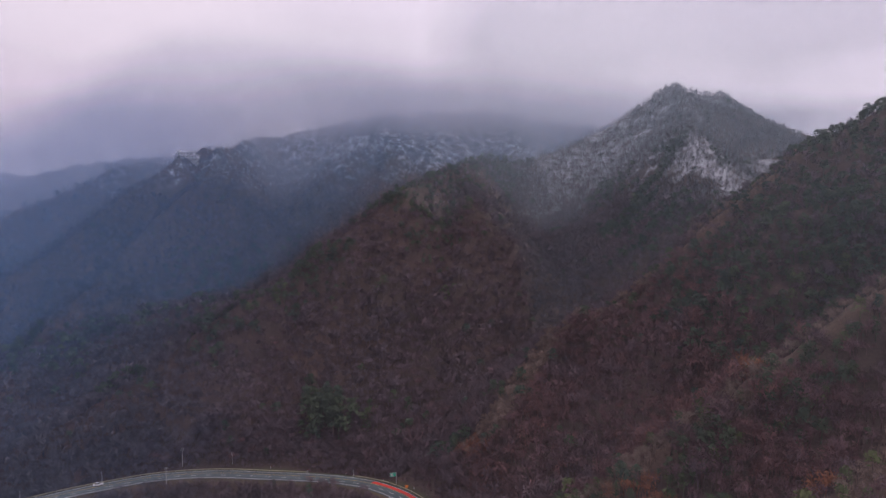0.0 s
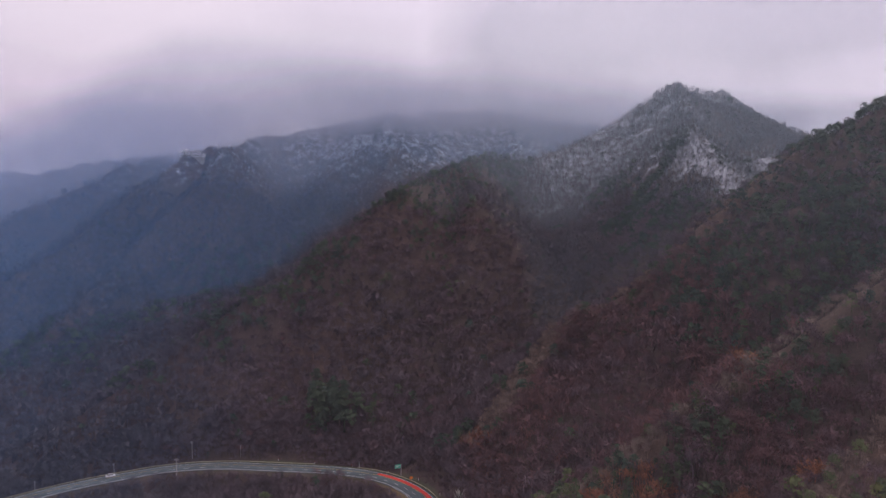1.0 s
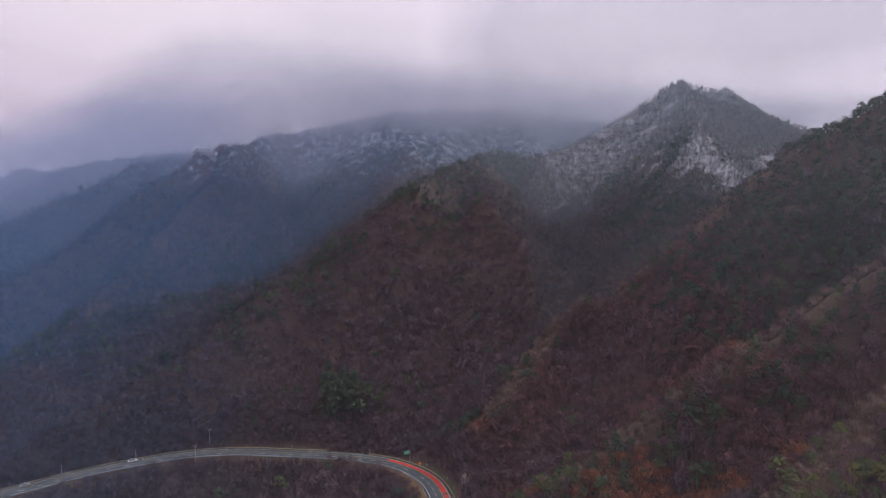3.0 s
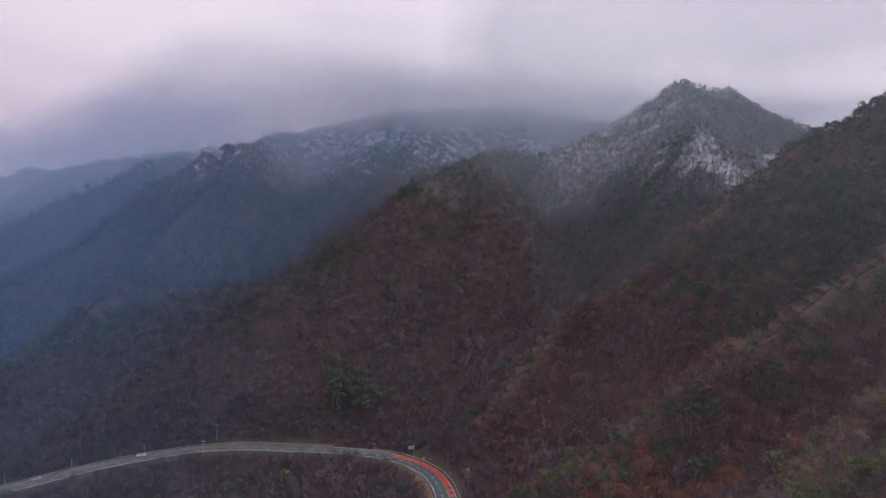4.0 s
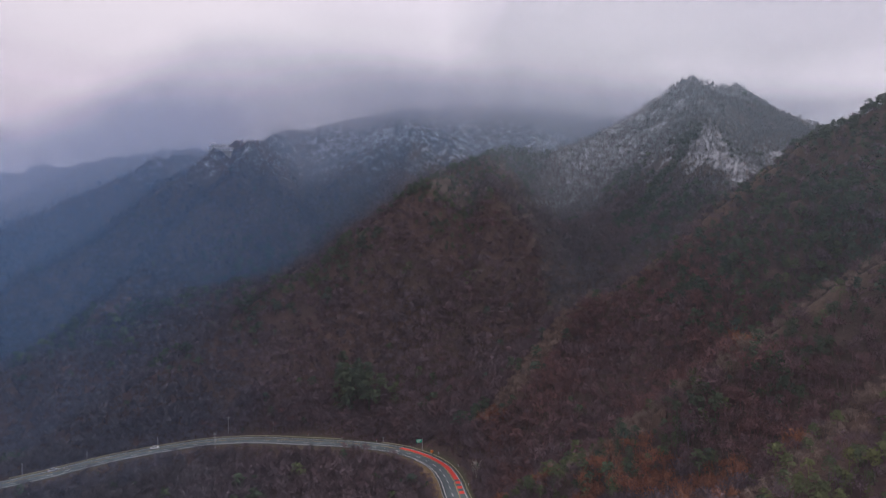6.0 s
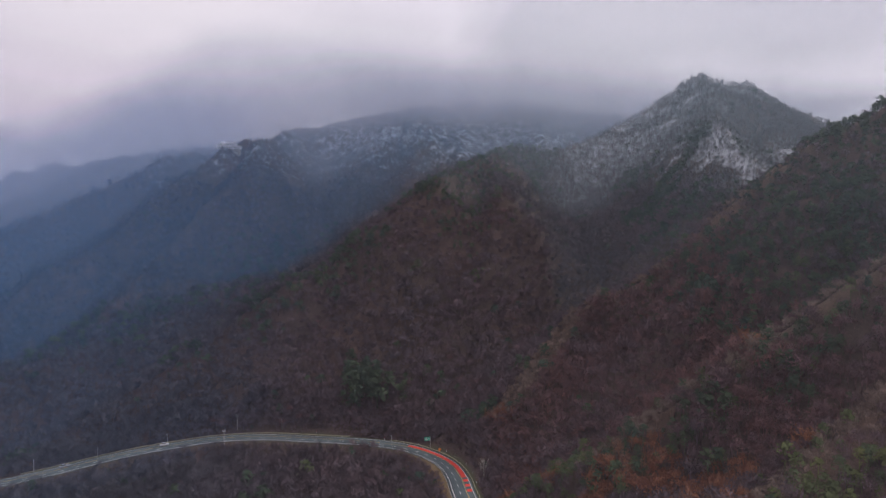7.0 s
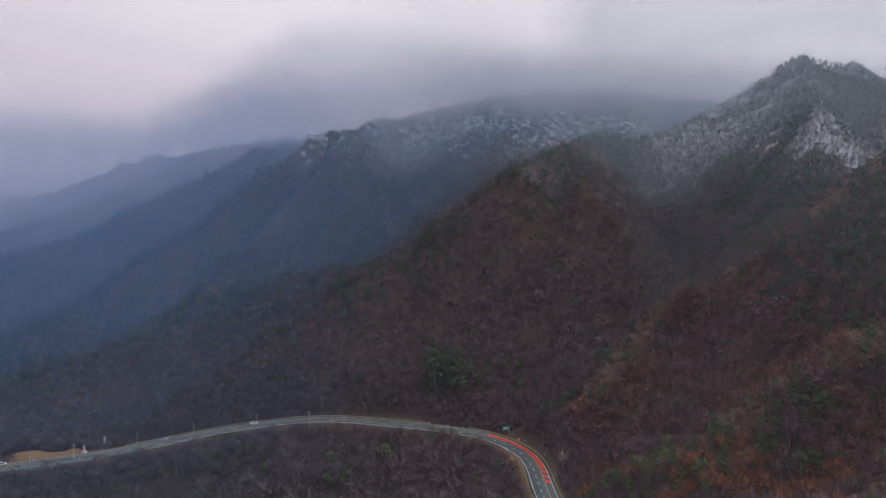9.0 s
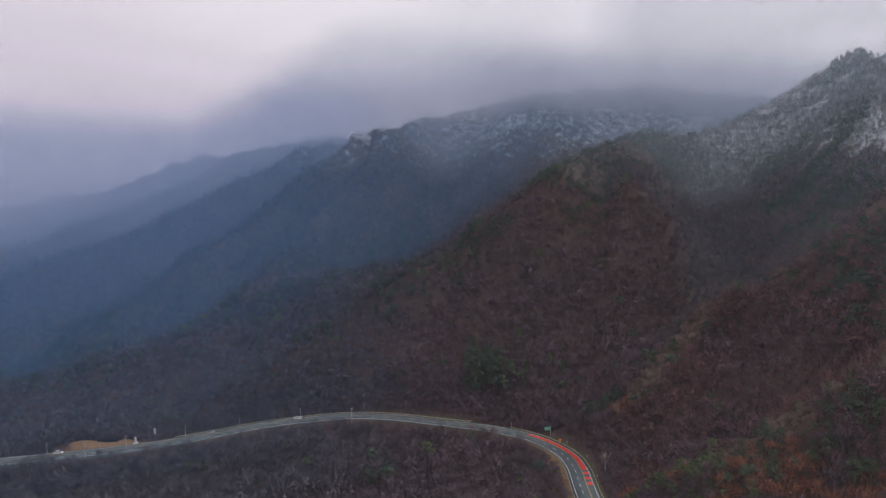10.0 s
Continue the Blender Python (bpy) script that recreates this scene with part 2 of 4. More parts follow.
# Crest lines of the mountains: (x, y, z) nodes, then the fall of the flank per metre.
CRESTS = [
    # mountain beside the bend, with three spurs that run down to the road
    ([(620, 330, 330), (470, 345, 268), (358, 352, 199), (325, 345, 183), (275, 337, 161), (212, 346, 117),
      (181, 352, 90), (150, 362, 66), (122, 342, 50), (96, 310, 38), (82, 306, 24)], 0.6),
    ([(325, 345, 181), (290, 288, 146), (235, 296, 132), (205, 285, 100)], 0.85),
    ([(480, 190, 240), (300, 200, 152), (216, 207, 106), (178, 214, 86), (143, 214, 66), (111, 218, 47), (86, 228, 27), (76, 238, 14)], 0.52),
    ([(480, 110, 215), (340, 140, 150), (240, 158, 100), (174, 166, 66), (129, 150, 51), (85, 155, 38), (60, 160, 15)], 0.55),
    # snowy peak and the long crest that falls from it to the valley road
    ([(760, 770, 228), (633, 749, 240), (525, 703, 253), (475, 686, 270), (440, 690, 274), (427, 693, 281), (398, 712, 258), (358, 715, 230),
      (318, 719, 211), (266, 726, 193), (228, 748, 200), (185, 699, 186), (140, 639, 170), (91, 547, 153), (45, 514, 121),
      (-3, 484, 87), (-56, 458, 58), (-101, 430, 28), (-140, 405, 6)], 0.72),
    ([(427, 693, 279), (395, 620, 236), (361, 540, 199), (330, 480, 150), (292, 430, 112), (255, 400, 88)], 0.8),
    ([(361, 540, 198), (400, 540, 193), (440, 510, 172)], 0.8),
    ([(185, 699, 184), (165, 600, 158), (142, 517, 139), (118, 465, 92), (85, 415, 46)], 0.7),
    ([(45, 514, 119), (30, 450, 66), (15, 405, 26)], 0.62),
    # station ridge, and the two spurs that fall from its dark knoll
    ([(-40, 930, 230), (-90, 890, 218), (-112, 872, 212), (-122, 848, 196), (-155, 813, 164), (-187, 770, 132), (-210, 715, 103),
      (-238, 655, 76), (-262, 580, 50), (-285, 515, 28)], 0.95),
    ([(-90, 890, 218), (-73, 864, 213), (-91, 812, 178), (-113, 759, 145), (-129, 711, 118), (-147, 652, 92), (-158, 598, 70), (-172, 540, 46)], 0.9),
    ([(-73, 864, 212), (-45, 825, 172), (-20, 775, 130), (0, 720, 92), (-10, 650, 62)], 0.85),
    # cliffs behind, whose tops stand in the cloud
    ([(-40, 970, 240), (48, 965, 258), (118, 925, 270), (238, 1002, 288), (312, 1011, 292), (418, 1039, 288), (522, 1048, 285), (800, 1060, 290)], 0.95),
    ([(118, 925, 270), (108, 873, 226), (60, 830, 186), (24, 798, 152), (10, 720, 95)], 0.8),
    ([(260, 1000, 286), (237, 965, 262), (215, 900, 205)], 0.9),
    ([(312, 1011, 290), (318, 950, 262), (305, 880, 210)], 0.9),
    # ridges behind the temple, one after another down the valley
    ([(-60, 1010, 220), (-182, 952, 199), (-204, 928, 195), (-230, 901, 170), (-265, 861, 156), (-306, 800, 121), (-336, 744, 94), (-385, 648, 66), (-450, 540, 34)], 0.85),
    ([(-200, 1300, 245), (-322, 1172, 211), (-351, 1132, 196), (-378, 1103, 178), (-399, 1053, 149), (-425, 1012, 138), (-450, 954, 113), (-520, 830, 74), (-600, 700, 34)], 0.8),
    ([(-350, 1700, 260), (-548, 1573, 230), (-585, 1528, 215), (-617, 1483, 194), (-650, 1406, 168), (-690, 1306, 124), (-750, 1180, 78), (-840, 1050, 40)], 0.7),
    ([(-600, 2500, 210), (-900, 2300, 170), (-1200, 2050, 120), (-1400, 1800, 60)], 0.33),
    # wooded foot of the valley side
    ([(23, 630, 70), (-87, 574, 62), (-150, 521, 40), (-212, 453, 20), (-253, 404, 10), (-330, 380, 0)], 0.42),
]
# Gullies between the spurs: (x, y, z) nodes with the depth in z, then half the width.
GULLIES = [
    ([(84, 262, 4), (130, 268, 8), (190, 262, 9), (240, 250, 7), (330, 250, 5)], 26),
    ([(78, 192, 3), (130, 184, 5), (200, 185, 6), (300, 174, 6)], 18),
    ([(95, 345, 4), (135, 400, 9), (185, 440, 12), (260, 500, 12), (300, 560, 12)], 22),
    ([(60, 420, 4), (95, 470, 10), (120, 540, 8)], 16),
    ([(190, 640, 6), (215, 560, 12), (200, 490, 10), (170, 430, 6)], 24),
    ([(405, 640, 6), (400, 580, 12), (392, 520, 12)], 16),
    ([(5, 520, 4), (-5, 450, 8), (-12, 412, 4)], 14),
]
ROAD = [(26, 165, 9), (42, 192, 8.5), (52, 215, 7.8), (56.5, 235, 7), (57.3, 252, 6), (58.2, 267, 5.4), (59.2, 282, 4.8), (58.6, 297, 4.1),
        (56.0, 308.5, 3.4), (51.2, 319.5, 2.8), (44, 330.5, 2.1), (33.8, 340, 1.5), (18, 349.5, 1), (-10, 362, 0), (-30, 370, -0.5),
        (-50, 374.5, -1.2), (-66, 375.5, -2), (-81, 374, -3), (-97, 370, -3.6), (-112, 364.5, -4.2), (-126, 357.5, -4.8), (-139, 349.5, -5), (-164, 336.5, -5), (-190, 327, -5),
        (-228, 316, -5), (-300, 298, -5), (-420, 270, -5)]


def spline(nodes, step):
    """Points about step apart on a smooth line through the nodes."""
    p = np.array(nodes, float)
    p = np.vstack([2 * p[0] - p[1], p, 2 * p[-1] - p[-2]])
    out = []
    for a, b, c, d in zip(p, p[1:], p[2:], p[3:]):
        n = max(1, int(np.linalg.norm(c - b) / step))
        for t in np.arange(n) / n:
            out.append(0.5 * (2 * b + (c - a) * t + (2 * a - 5 * b + 4 * c - d) * t**2 + (3 * b - a - 3 * c + d) * t**3))
    return np.array(out + [p[-2]])


ROAD_LINE = spline(ROAD, 2.0)


def along(x, y, line):
    """Distance in plan to a line of (x, y, z) points, and the line's z thereabouts, blended where two parts are as near."""
    dist, zeds = [], []
    for (ax, ay, az), (bx, by, bz) in zip(line, line[1:]):
        vx, vy = bx - ax, by - ay
        t = np.clip(((x - ax) * vx + (y - ay) * vy) / (vx * vx + vy * vy), 0, 1)
        dist.append(np.hypot(x - ax - t * vx, y - ay - t * vy))
        zeds.append(az + t * (bz - az))
    near = np.min(dist, axis=0)
    total, weight = np.zeros(np.shape(x)), np.zeros(np.shape(x))
    for d, z in zip(dist, zeds):
        w = ((near + 1.0) / (d + 1.0)) ** 7
        total, weight = total + w * z, weight + w
    return near, total / weight


def road_side(x, y):
    """Distance in plan to the road's middle, its z there, and whether the place lies on the valley side of it."""
    near, zed, inside = np.full(np.shape(x), 1e9), np.zeros(np.shape(x)), np.zeros(np.shape(x), bool)
    line = ROAD_LINE[::2]
    for (ax, ay, az), (bx, by, bz) in zip(line, line[1:]):
        vx, vy = bx - ax, by - ay
        t = np.clip(((x - ax) * vx + (y - ay) * vy) / (vx * vx + vy * vy), 0, 1)
        d = np.hypot(x - ax - t * vx, y - ay - t * vy)
        closer = d < near
        near, zed = np.where(closer, d, near), np.where(closer, az + t * (bz - az), zed)
        inside = np.where(closer, vx * (y - ay) - vy * (x - ax) > 0, inside)
    return near, zed, inside


def warp(x, y):
    """Shifts the plan a little, so that no crest runs straight."""
    wx = x + 4 * vnoise(x, y, 80, 1) + 2 * vnoise(x, y, 27, 2)
    wy = y + 4 * vnoise(x, y, 80, 3) + 2 * vnoise(x, y, 27, 4)
    return wx, wy


def wild(x, y):
    """Height of the mountains before the road is cut into them."""
    wx, wy = warp(x, y)
    soft = 2.6
    total = np.exp((-10.5 + 4 * vnoise(x, y, 60, 5)) / soft)
    for nodes, fall in CRESTS:
        d, z = along(wx, wy, nodes)
        h = z - fall * 420 * (1 - np.exp(-d / 420.0)) - 0.0
        total = total + np.exp(np.clip(h, -60, 500) / soft)
    h = soft * np.log(total)
    for nodes, wide in GULLIES:
        d, deep = along(wx, wy, nodes)
        h = h - deep * np.exp(-((d / wide) ** 2))
    lift = np.clip((h + 5) / 60, 0, 1)
    gully = 1 - np.abs(vnoise(x, y, 52, 6)) * 2
    h = h - lift * 4.0 * gully.clip(0, 1) + lift * (2.0 * vnoise(x, y, 27, 7) + 1.0 * vnoise(x, y, 11, 8))
    crag = np.clip((h - 165) / 40, 0, 1) * np.clip(0.5 + (y - 700) / 150, 0.5, 1.6)
    return h + crag * (5.0 * np.abs(vnoise(x, y * 0.6, 19, 9)) + 3.5 * np.abs(vnoise(x, y * 0.6, 9, 10)) - 3.0)


def ground_height(x, y):
    x, y = np.asarray(x, float), np.asarray(y, float)
    h = wild(x, y)
    d, z, inside = road_side(x, y)
    # dry grass bank beside the lay-by
    h = h + (6.2 + 1.2 * vnoise(x, y, 7, 12)) * np.exp(-(((x + 190) / 25) ** 4) - ((y - 345) / 9) ** 2)
    flat = 6.6 + np.where(inside, 4.6, 0.0) * np.clip(1.6 - np.abs(x + 192) / 34, 0, 1)
    off = (d - flat).clip(0)
    w = np.clip(off / 22, 0, 1)
    outer = np.clip(h, z - off * 0.5, z + off * 1.1)
    outer = np.where(d < 28.6, outer * (1 - w) + h * w, h)
    # below the road the bank falls off to the hollow
    drop = z - 0.52 * off.clip(0, 19) - 0.06 * (off - 19).clip(0, 60) + 1.5 * vnoise(x, y, 18, 11) * w
    inner = np.where(d < 90, np.minimum(h, drop), h)
    inner = np.where(d < 28.6, np.maximum(inner, z - 0.75 * off), inner)
    h = np.where(inside, inner, outer)
    return np.where(d < flat, z - 0.12, h)

def mesh_from(name, verts, faces, mat, attributes=(), smooth=False):
    """A mesh from arrays of places and of corners (all triangles or all quads)."""
    verts, faces = np.asarray(verts, np.float32), np.asarray(faces, np.int32)
    me = bpy.data.meshes.new(name)
    me.vertices.add(len(verts))
    me.vertices.foreach_set("co", verts.ravel())
    me.loops.add(faces.size)
    me.loops.foreach_set("vertex_index", faces.ravel())
    me.polygons.add(len(faces))
    me.polygons.foreach_set("loop_start", np.arange(0, faces.size, faces.shape[1], dtype=np.int32))
    me.update(calc_edges=True)
    if smooth:
        me.polygons.foreach_set("use_smooth", np.ones(len(faces), bool))
    for key, values in attributes:
        values = np.asarray(values, np.float32)
        if values.ndim == 2:
            me.attributes.new(key, "FLOAT_VECTOR", "POINT").data.foreach_set("vector", values.ravel())
        else:
            me.attributes.new(key, "FLOAT", "POINT").data.foreach_set("value", values)
    me.materials.append(mat)
    return me


def smoothstep(v, a, b):
    t = np.clip((v - a) / (b - a), 0, 1)
    return t * t * (3 - 2 * t)


def snow_cover(x, y, z):
    """How white the ground and the trees are, 0 to 1."""
    real_x, real_y = x, y
    x, y = x + 26 * vnoise(x, y, 55, 24) + 10 * vnoise(x, y, 18, 25), y + 26 * vnoise(x, y, 55, 26) + 10 * vnoise(x, y, 18, 27)
    face = np.exp(-(((x - 365) / 62) ** 4) - (((y - 515) / 58) ** 4))
    shoulder = np.exp(-(((x - 318) / 88) ** 2) - (((y - 672) / 62) ** 2))
    top = np.exp(-(((x - 445) / 60) ** 2) - (((y - 690) / 30) ** 2))
    crest = np.exp(-(((x - 128) / 40) ** 2) - (((y - 585) / 30) ** 2)) + np.exp(-(((x + 125) / 32) ** 2) - (((y - 822) / 32) ** 2))
    peak = np.maximum(np.maximum(face, shoulder), np.maximum(top, 0.45 * crest))
    rough = 20 * vnoise(x, y, 80, 21) + 22 * vnoise(x, y, 26, 22) + 14 * vnoise(x, y, 8, 23)
    high = smoothstep(z + rough + 55 * peak, 138, 212)
    # the hollow behind the rimed spur and the dark knoll stay brown and green
    hollow = np.exp(-(((x - 455) / 60) ** 4) - (((y - 610) / 52) ** 4))
    knoll = np.exp(-(((x - 190) / 48) ** 4) - (((y - 690) / 62) ** 4))
    cliff = smoothstep(real_y, 820, 880) * smoothstep(real_x, -60, 60)
    return high * (0.42 + 0.58 * peak + 0.3 * cliff) * np.where((real_x > 180) & (real_y < 440), 0.35, 1.0) * (1 - 0.7 * hollow * (1 - top)) * (1 - 0.6 * knoll)


# ---- ground: one sheet from under the camera to the horizon ----
def build_ground():
    turn = np.radians(np.concatenate([np.arange(-180, -40, 5.0), np.arange(-40, 52, 0.28), np.arange(52, 177, 5.0), [180.0]]))
    reach = np.concatenate([[0.01, 15, 40, 70, 95], np.geomspace(112, 1300, 400), np.geomspace(1310, 4700, 50)])
    a, r = np.meshgrid(turn, reach)
    x, y = r * np.sin(a), r * np.cos(a)
    z = ground_height(x.ravel(), y.ravel())
    far = smoothstep(r.ravel(), 2600, 4300)
    z = z * (1 - far) - 20 * far
    rows, cols = a.shape
    i = np.arange((rows - 1) * cols).reshape(rows - 1, cols)[:, :-1].ravel()
    faces = np.stack([i, i + 1, i + cols + 1, i + cols], -1)[:, ::-1]
    zz = z.reshape(rows, cols)
    gr, ga = np.gradient(zz, axis=0) / np.gradient(r, axis=0), np.gradient(zz, axis=1) / (np.gradient(a, axis=1) * r)
    steep = np.hypot(gr, ga).ravel()
    fx, fy = x.ravel(), y.ravel()
    d, _ = along(fx, fy, ROAD_LINE[::3])
    rock = smoothstep(steep + 0.3 * vnoise(fx, fy, 14, 31), 0.8, 1.3) * smoothstep(z, 140, 200) * np.where(fy > 640, 1.0, 0.3)
    dry = np.exp(-(((fx + 190) / 24) ** 2) - ((fy - 341) / 11) ** 2) * 1.4 + 0.9 * smoothstep(d, 26, 9) * smoothstep(fx, 25, 40) * smoothstep(fy, 335, 300) * (fx < 56)
    wx, wy = warp(fx, fy)
    for k in (0, 2, 3):
        dry = dry + 0.15 * smoothstep(along(wx, wy, CRESTS[k][0])[0], 9, 3) * (r.ravel() < 440) * (r.ravel() > 150)
    outer = ~road_side(fx, fy)[2]
    verge = smoothstep(d, 8.2, 6.8) * np.where(outer, 0.6, 0.2) * smoothstep(fx, -190, -150)
    me = mesh_from("ground", np.stack([fx, fy, z], -1), faces, SOIL,
                   [("snow", 0.75 * snow_cover(fx, fy, z)), ("rock", rock), ("dry", dry.clip(0, 1)), ("verge", verge)], smooth=True)
    tagged(new("ground", me), "wooded mountain sides of leaf litter, rock and patchy snow", "ground", kind="structure")


build_ground()


# ---- road ----
def ribbon(line, left, right, lift, start=0.0, end=1e9, dash=None):
    """A strip between two offsets (to the left and right of the way) along a line, cut into dashes if asked."""
    seg = np.r_[0, np.cumsum(np.linalg.norm(np.diff(line[:, :2], axis=0), axis=1))]
    pieces = [(max(start, 0), min(end, seg[-1]))] if dash is None else [(s, s + dash[0]) for s in np.arange(start, min(end, seg[-1]) - dash[0], dash[1])]
    verts, faces = [], []
    for a, b in pieces:
        at = np.unique(np.r_[a, seg[(seg > a) & (seg < b)], b])
        p = np.stack([np.interp(at, seg, line[:, k]) for k in range(3)], -1)
        mid = np.clip(at, seg[1], seg[-2])
        way_x = np.interp(mid + 1, seg, line[:, 0]) - np.interp(mid - 1, seg, line[:, 0])
        way_y = np.interp(mid + 1, seg, line[:, 1]) - np.interp(mid - 1, seg, line[:, 1])
        s = np.hypot(way_x, way_y)
        nx, ny = -way_y / s, way_x / s
        lo = len(verts)
        for k in range(len(at)):
            le, ri = (left(at[k]) if callable(left) else left), (right(at[k]) if callable(right) else right)
            verts += [(p[k, 0] + nx[k] * le, p[k, 1] + ny[k] * le, p[k, 2] + lift), (p[k, 0] + nx[k] * ri, p[k, 1] + ny[k] * ri, p[k, 2] + lift)]
        faces += [(lo + 2 * k, lo + 2 * k + 1, lo + 2 * k + 3, lo + 2 * k + 2) for k in range(len(at) - 1)]
    return np.array(verts), np.array(faces)


FINE_ROAD = spline(ROAD, 1.0)
ROAD_LENGTH = float(np.linalg.norm(np.diff(FINE_ROAD[:, :2], axis=0), axis=1).sum())


def way_at(x, y):
    """Distance along the road of the place nearest to (x, y)."""
    k = int(np.argmin(np.hypot(FINE_ROAD[:, 0] - x, FINE_ROAD[:, 1] - y)))
    return float(np.linalg.norm(np.diff(FINE_ROAD[: k + 1, :2], axis=0), axis=1).sum())


def road_part(name, strip, mat, parent=None, thick=0.0, label=""):
    v, f = strip
    if thick:
        n = len(v)
        low = v - np.array([0, 0, thick])
        sides = []
        for k in range(0, n - 2, 2):
            sides += [(k, k + 2, k + 2 + n, k + n), (k + 3, k + 1, k + 1 + n, k + 3 + n)]
        v, f = np.vstack([v, low]), np.vstack([f, sides])
    ob = new(name, mesh_from(name, v, f[:, ::-1], mat))
    ob.parent = parent
    if label:
        ob["label"] = label
    return ob


def bay(s):
    """The road widens beside the lay-by."""
    return 5.4 + 4.0 * float(smoothstep(s, LAYBY - 40, LAYBY) * smoothstep(s, LAYBY + 70, LAYBY + 45))


LAYBY = way_at(-185, 328)
road = road_part("road", ribbon(FINE_ROAD, lambda s: bay(s), -5.4, 0.02), ASPHALT, None, 0.5)
tagged(road, "grey asphalt mountain road with painted lanes curving through the valley", "road", kind="structure")
road_part("edge_line", ribbon(FINE_ROAD, 4.5, 4.28, 0.045), WHITE_LINE, road, label="white edge line")
road_part("edge_line", ribbon(FINE_ROAD, -4.28, -4.5, 0.045), WHITE_LINE, road, label="white edge line")
road_part("centre_line", ribbon(FINE_ROAD, -1.36, -1.52, 0.045), YELLOW_LINE, road, label="yellow centre line")
road_part("lane_dashes", ribbon(FINE_ROAD, 1.52, 1.32, 0.045, 1.0, 1e9, (3.0, 8.0)), WHITE_LINE, road, label="dashed white lane line")
red_from, red_to = way_at(61, 282), way_at(41, 333)
road_part("red_lane", ribbon(FINE_ROAD, -1.95, -4.15, 0.035, red_from, red_to), RED_LANE, road, label="red anti-skid lane surface")
for k in range(3):
    road_part("red_block", ribbon(FINE_ROAD, -1.95, -4.15, 0.035, red_from - 5 - 6 * k, red_from - 2 - 6 * k), RED_LANE, road, label="red anti-skid block")


# ---- woods ----
def spray(rng, place, outward, long, wide):
    """A spray of twigs: one ragged triangle that faces roughly outward."""
    face = outward + rng.normal(size=3) * 0.45
    way = np.cross(face, rng.normal(size=3))
    way = way / (np.linalg.norm(way) + 1e-6)
    side = np.cross(face, way)
    side = side / (np.linalg.norm(side) + 1e-6)
    return [place - way * long * 0.5 - side * wide, place - way * long * 0.4 + side * wide, place + way * long * 0.6]


def stem(rng, base, tip, wide):
    side = np.cross(tip - base, rng.normal(size=3))
    side = side / (np.linalg.norm(side) + 1e-6) * wide
    return [base - side, base + side, tip]


def trunk_shape(top, thick, taper):
    ring = [np.array([math.cos(a), math.sin(a), 0]) * thick for a in (0.3, 2.4, 4.5)]
    out_ = []
    for p, q in zip(ring, ring[1:] + ring[:1]):
        out_ += [p, q, top + q * taper, p, top + q * taper, top + p * taper]
    return out_


def bare_shape(rng, count, grain, tall=7.5, spread=3.5):
    """A leafless tree: trunk, rising limbs and a ragged dome of twig sprays. Trunk and crown come apart."""
    top = np.array([rng.normal() * 0.3, rng.normal() * 0.3, tall * 0.62])
    trunk = trunk_shape(top, 0.17, 0.35)
    crown, lobes = [], []
    for _ in range(5):
        a, u = rng.uniform(0, 6.28), spread * rng.uniform(0.2, 0.55)
        lobes.append((np.array([math.cos(a) * u, math.sin(a) * u, tall * rng.uniform(0.5, 0.74)]), spread * rng.uniform(0.42, 0.68)))
    for c, r in lobes:
        crown += stem(rng, top * rng.uniform(0.45, 0.9), c + [0, 0, r * 0.8], 0.07 + grain * 0.05)
    for k in range(count):
        c, r = lobes[k % 5]
        d = rng.normal(size=3)
        d[2] = abs(d[2]) * 1.15 - 0.35
        d = d / np.linalg.norm(d)
        place = c + d * r * rng.uniform(0.45, 1.25)
        if k % 5 < 3:
            rise = d * 0.6 + [0, 0, 0.6] + rng.normal(size=3) * 0.3
            crown += stem(rng, place - rise * grain * 0.9, place + rise * grain * 1.1, grain * 0.13)
        else:
            crown += spray(rng, place, d, grain * rng.uniform(0.7, 1.3), grain * rng.uniform(0.18, 0.32))
    return np.array(trunk), np.array(crown)


def frosted_shape(rng, count, grain, tall=6.6, spread=1.8):
    """A narrow leafless tree with steep limbs, as they stand rimed below the peak."""
    top = np.array([rng.normal() * 0.3, rng.normal() * 0.3, tall * 0.8])
    trunk = trunk_shape(top, 0.2, 0.4)
    crown = []
    for _ in range(count):
        a, u, h = rng.uniform(0, 6.28), spread * math.sqrt(rng.uniform(0.02, 1)), rng.uniform(0.3, 0.8)
        base = np.array([math.cos(a) * u * 0.6, math.sin(a) * u * 0.6, tall * h])
        tip = np.array([math.cos(a) * u, math.sin(a) * u, tall * (h + rng.uniform(0.15, 0.3))])
        crown += stem(rng, base, tip, 0.14 * grain)
    return np.array(trunk), np.array(crown)


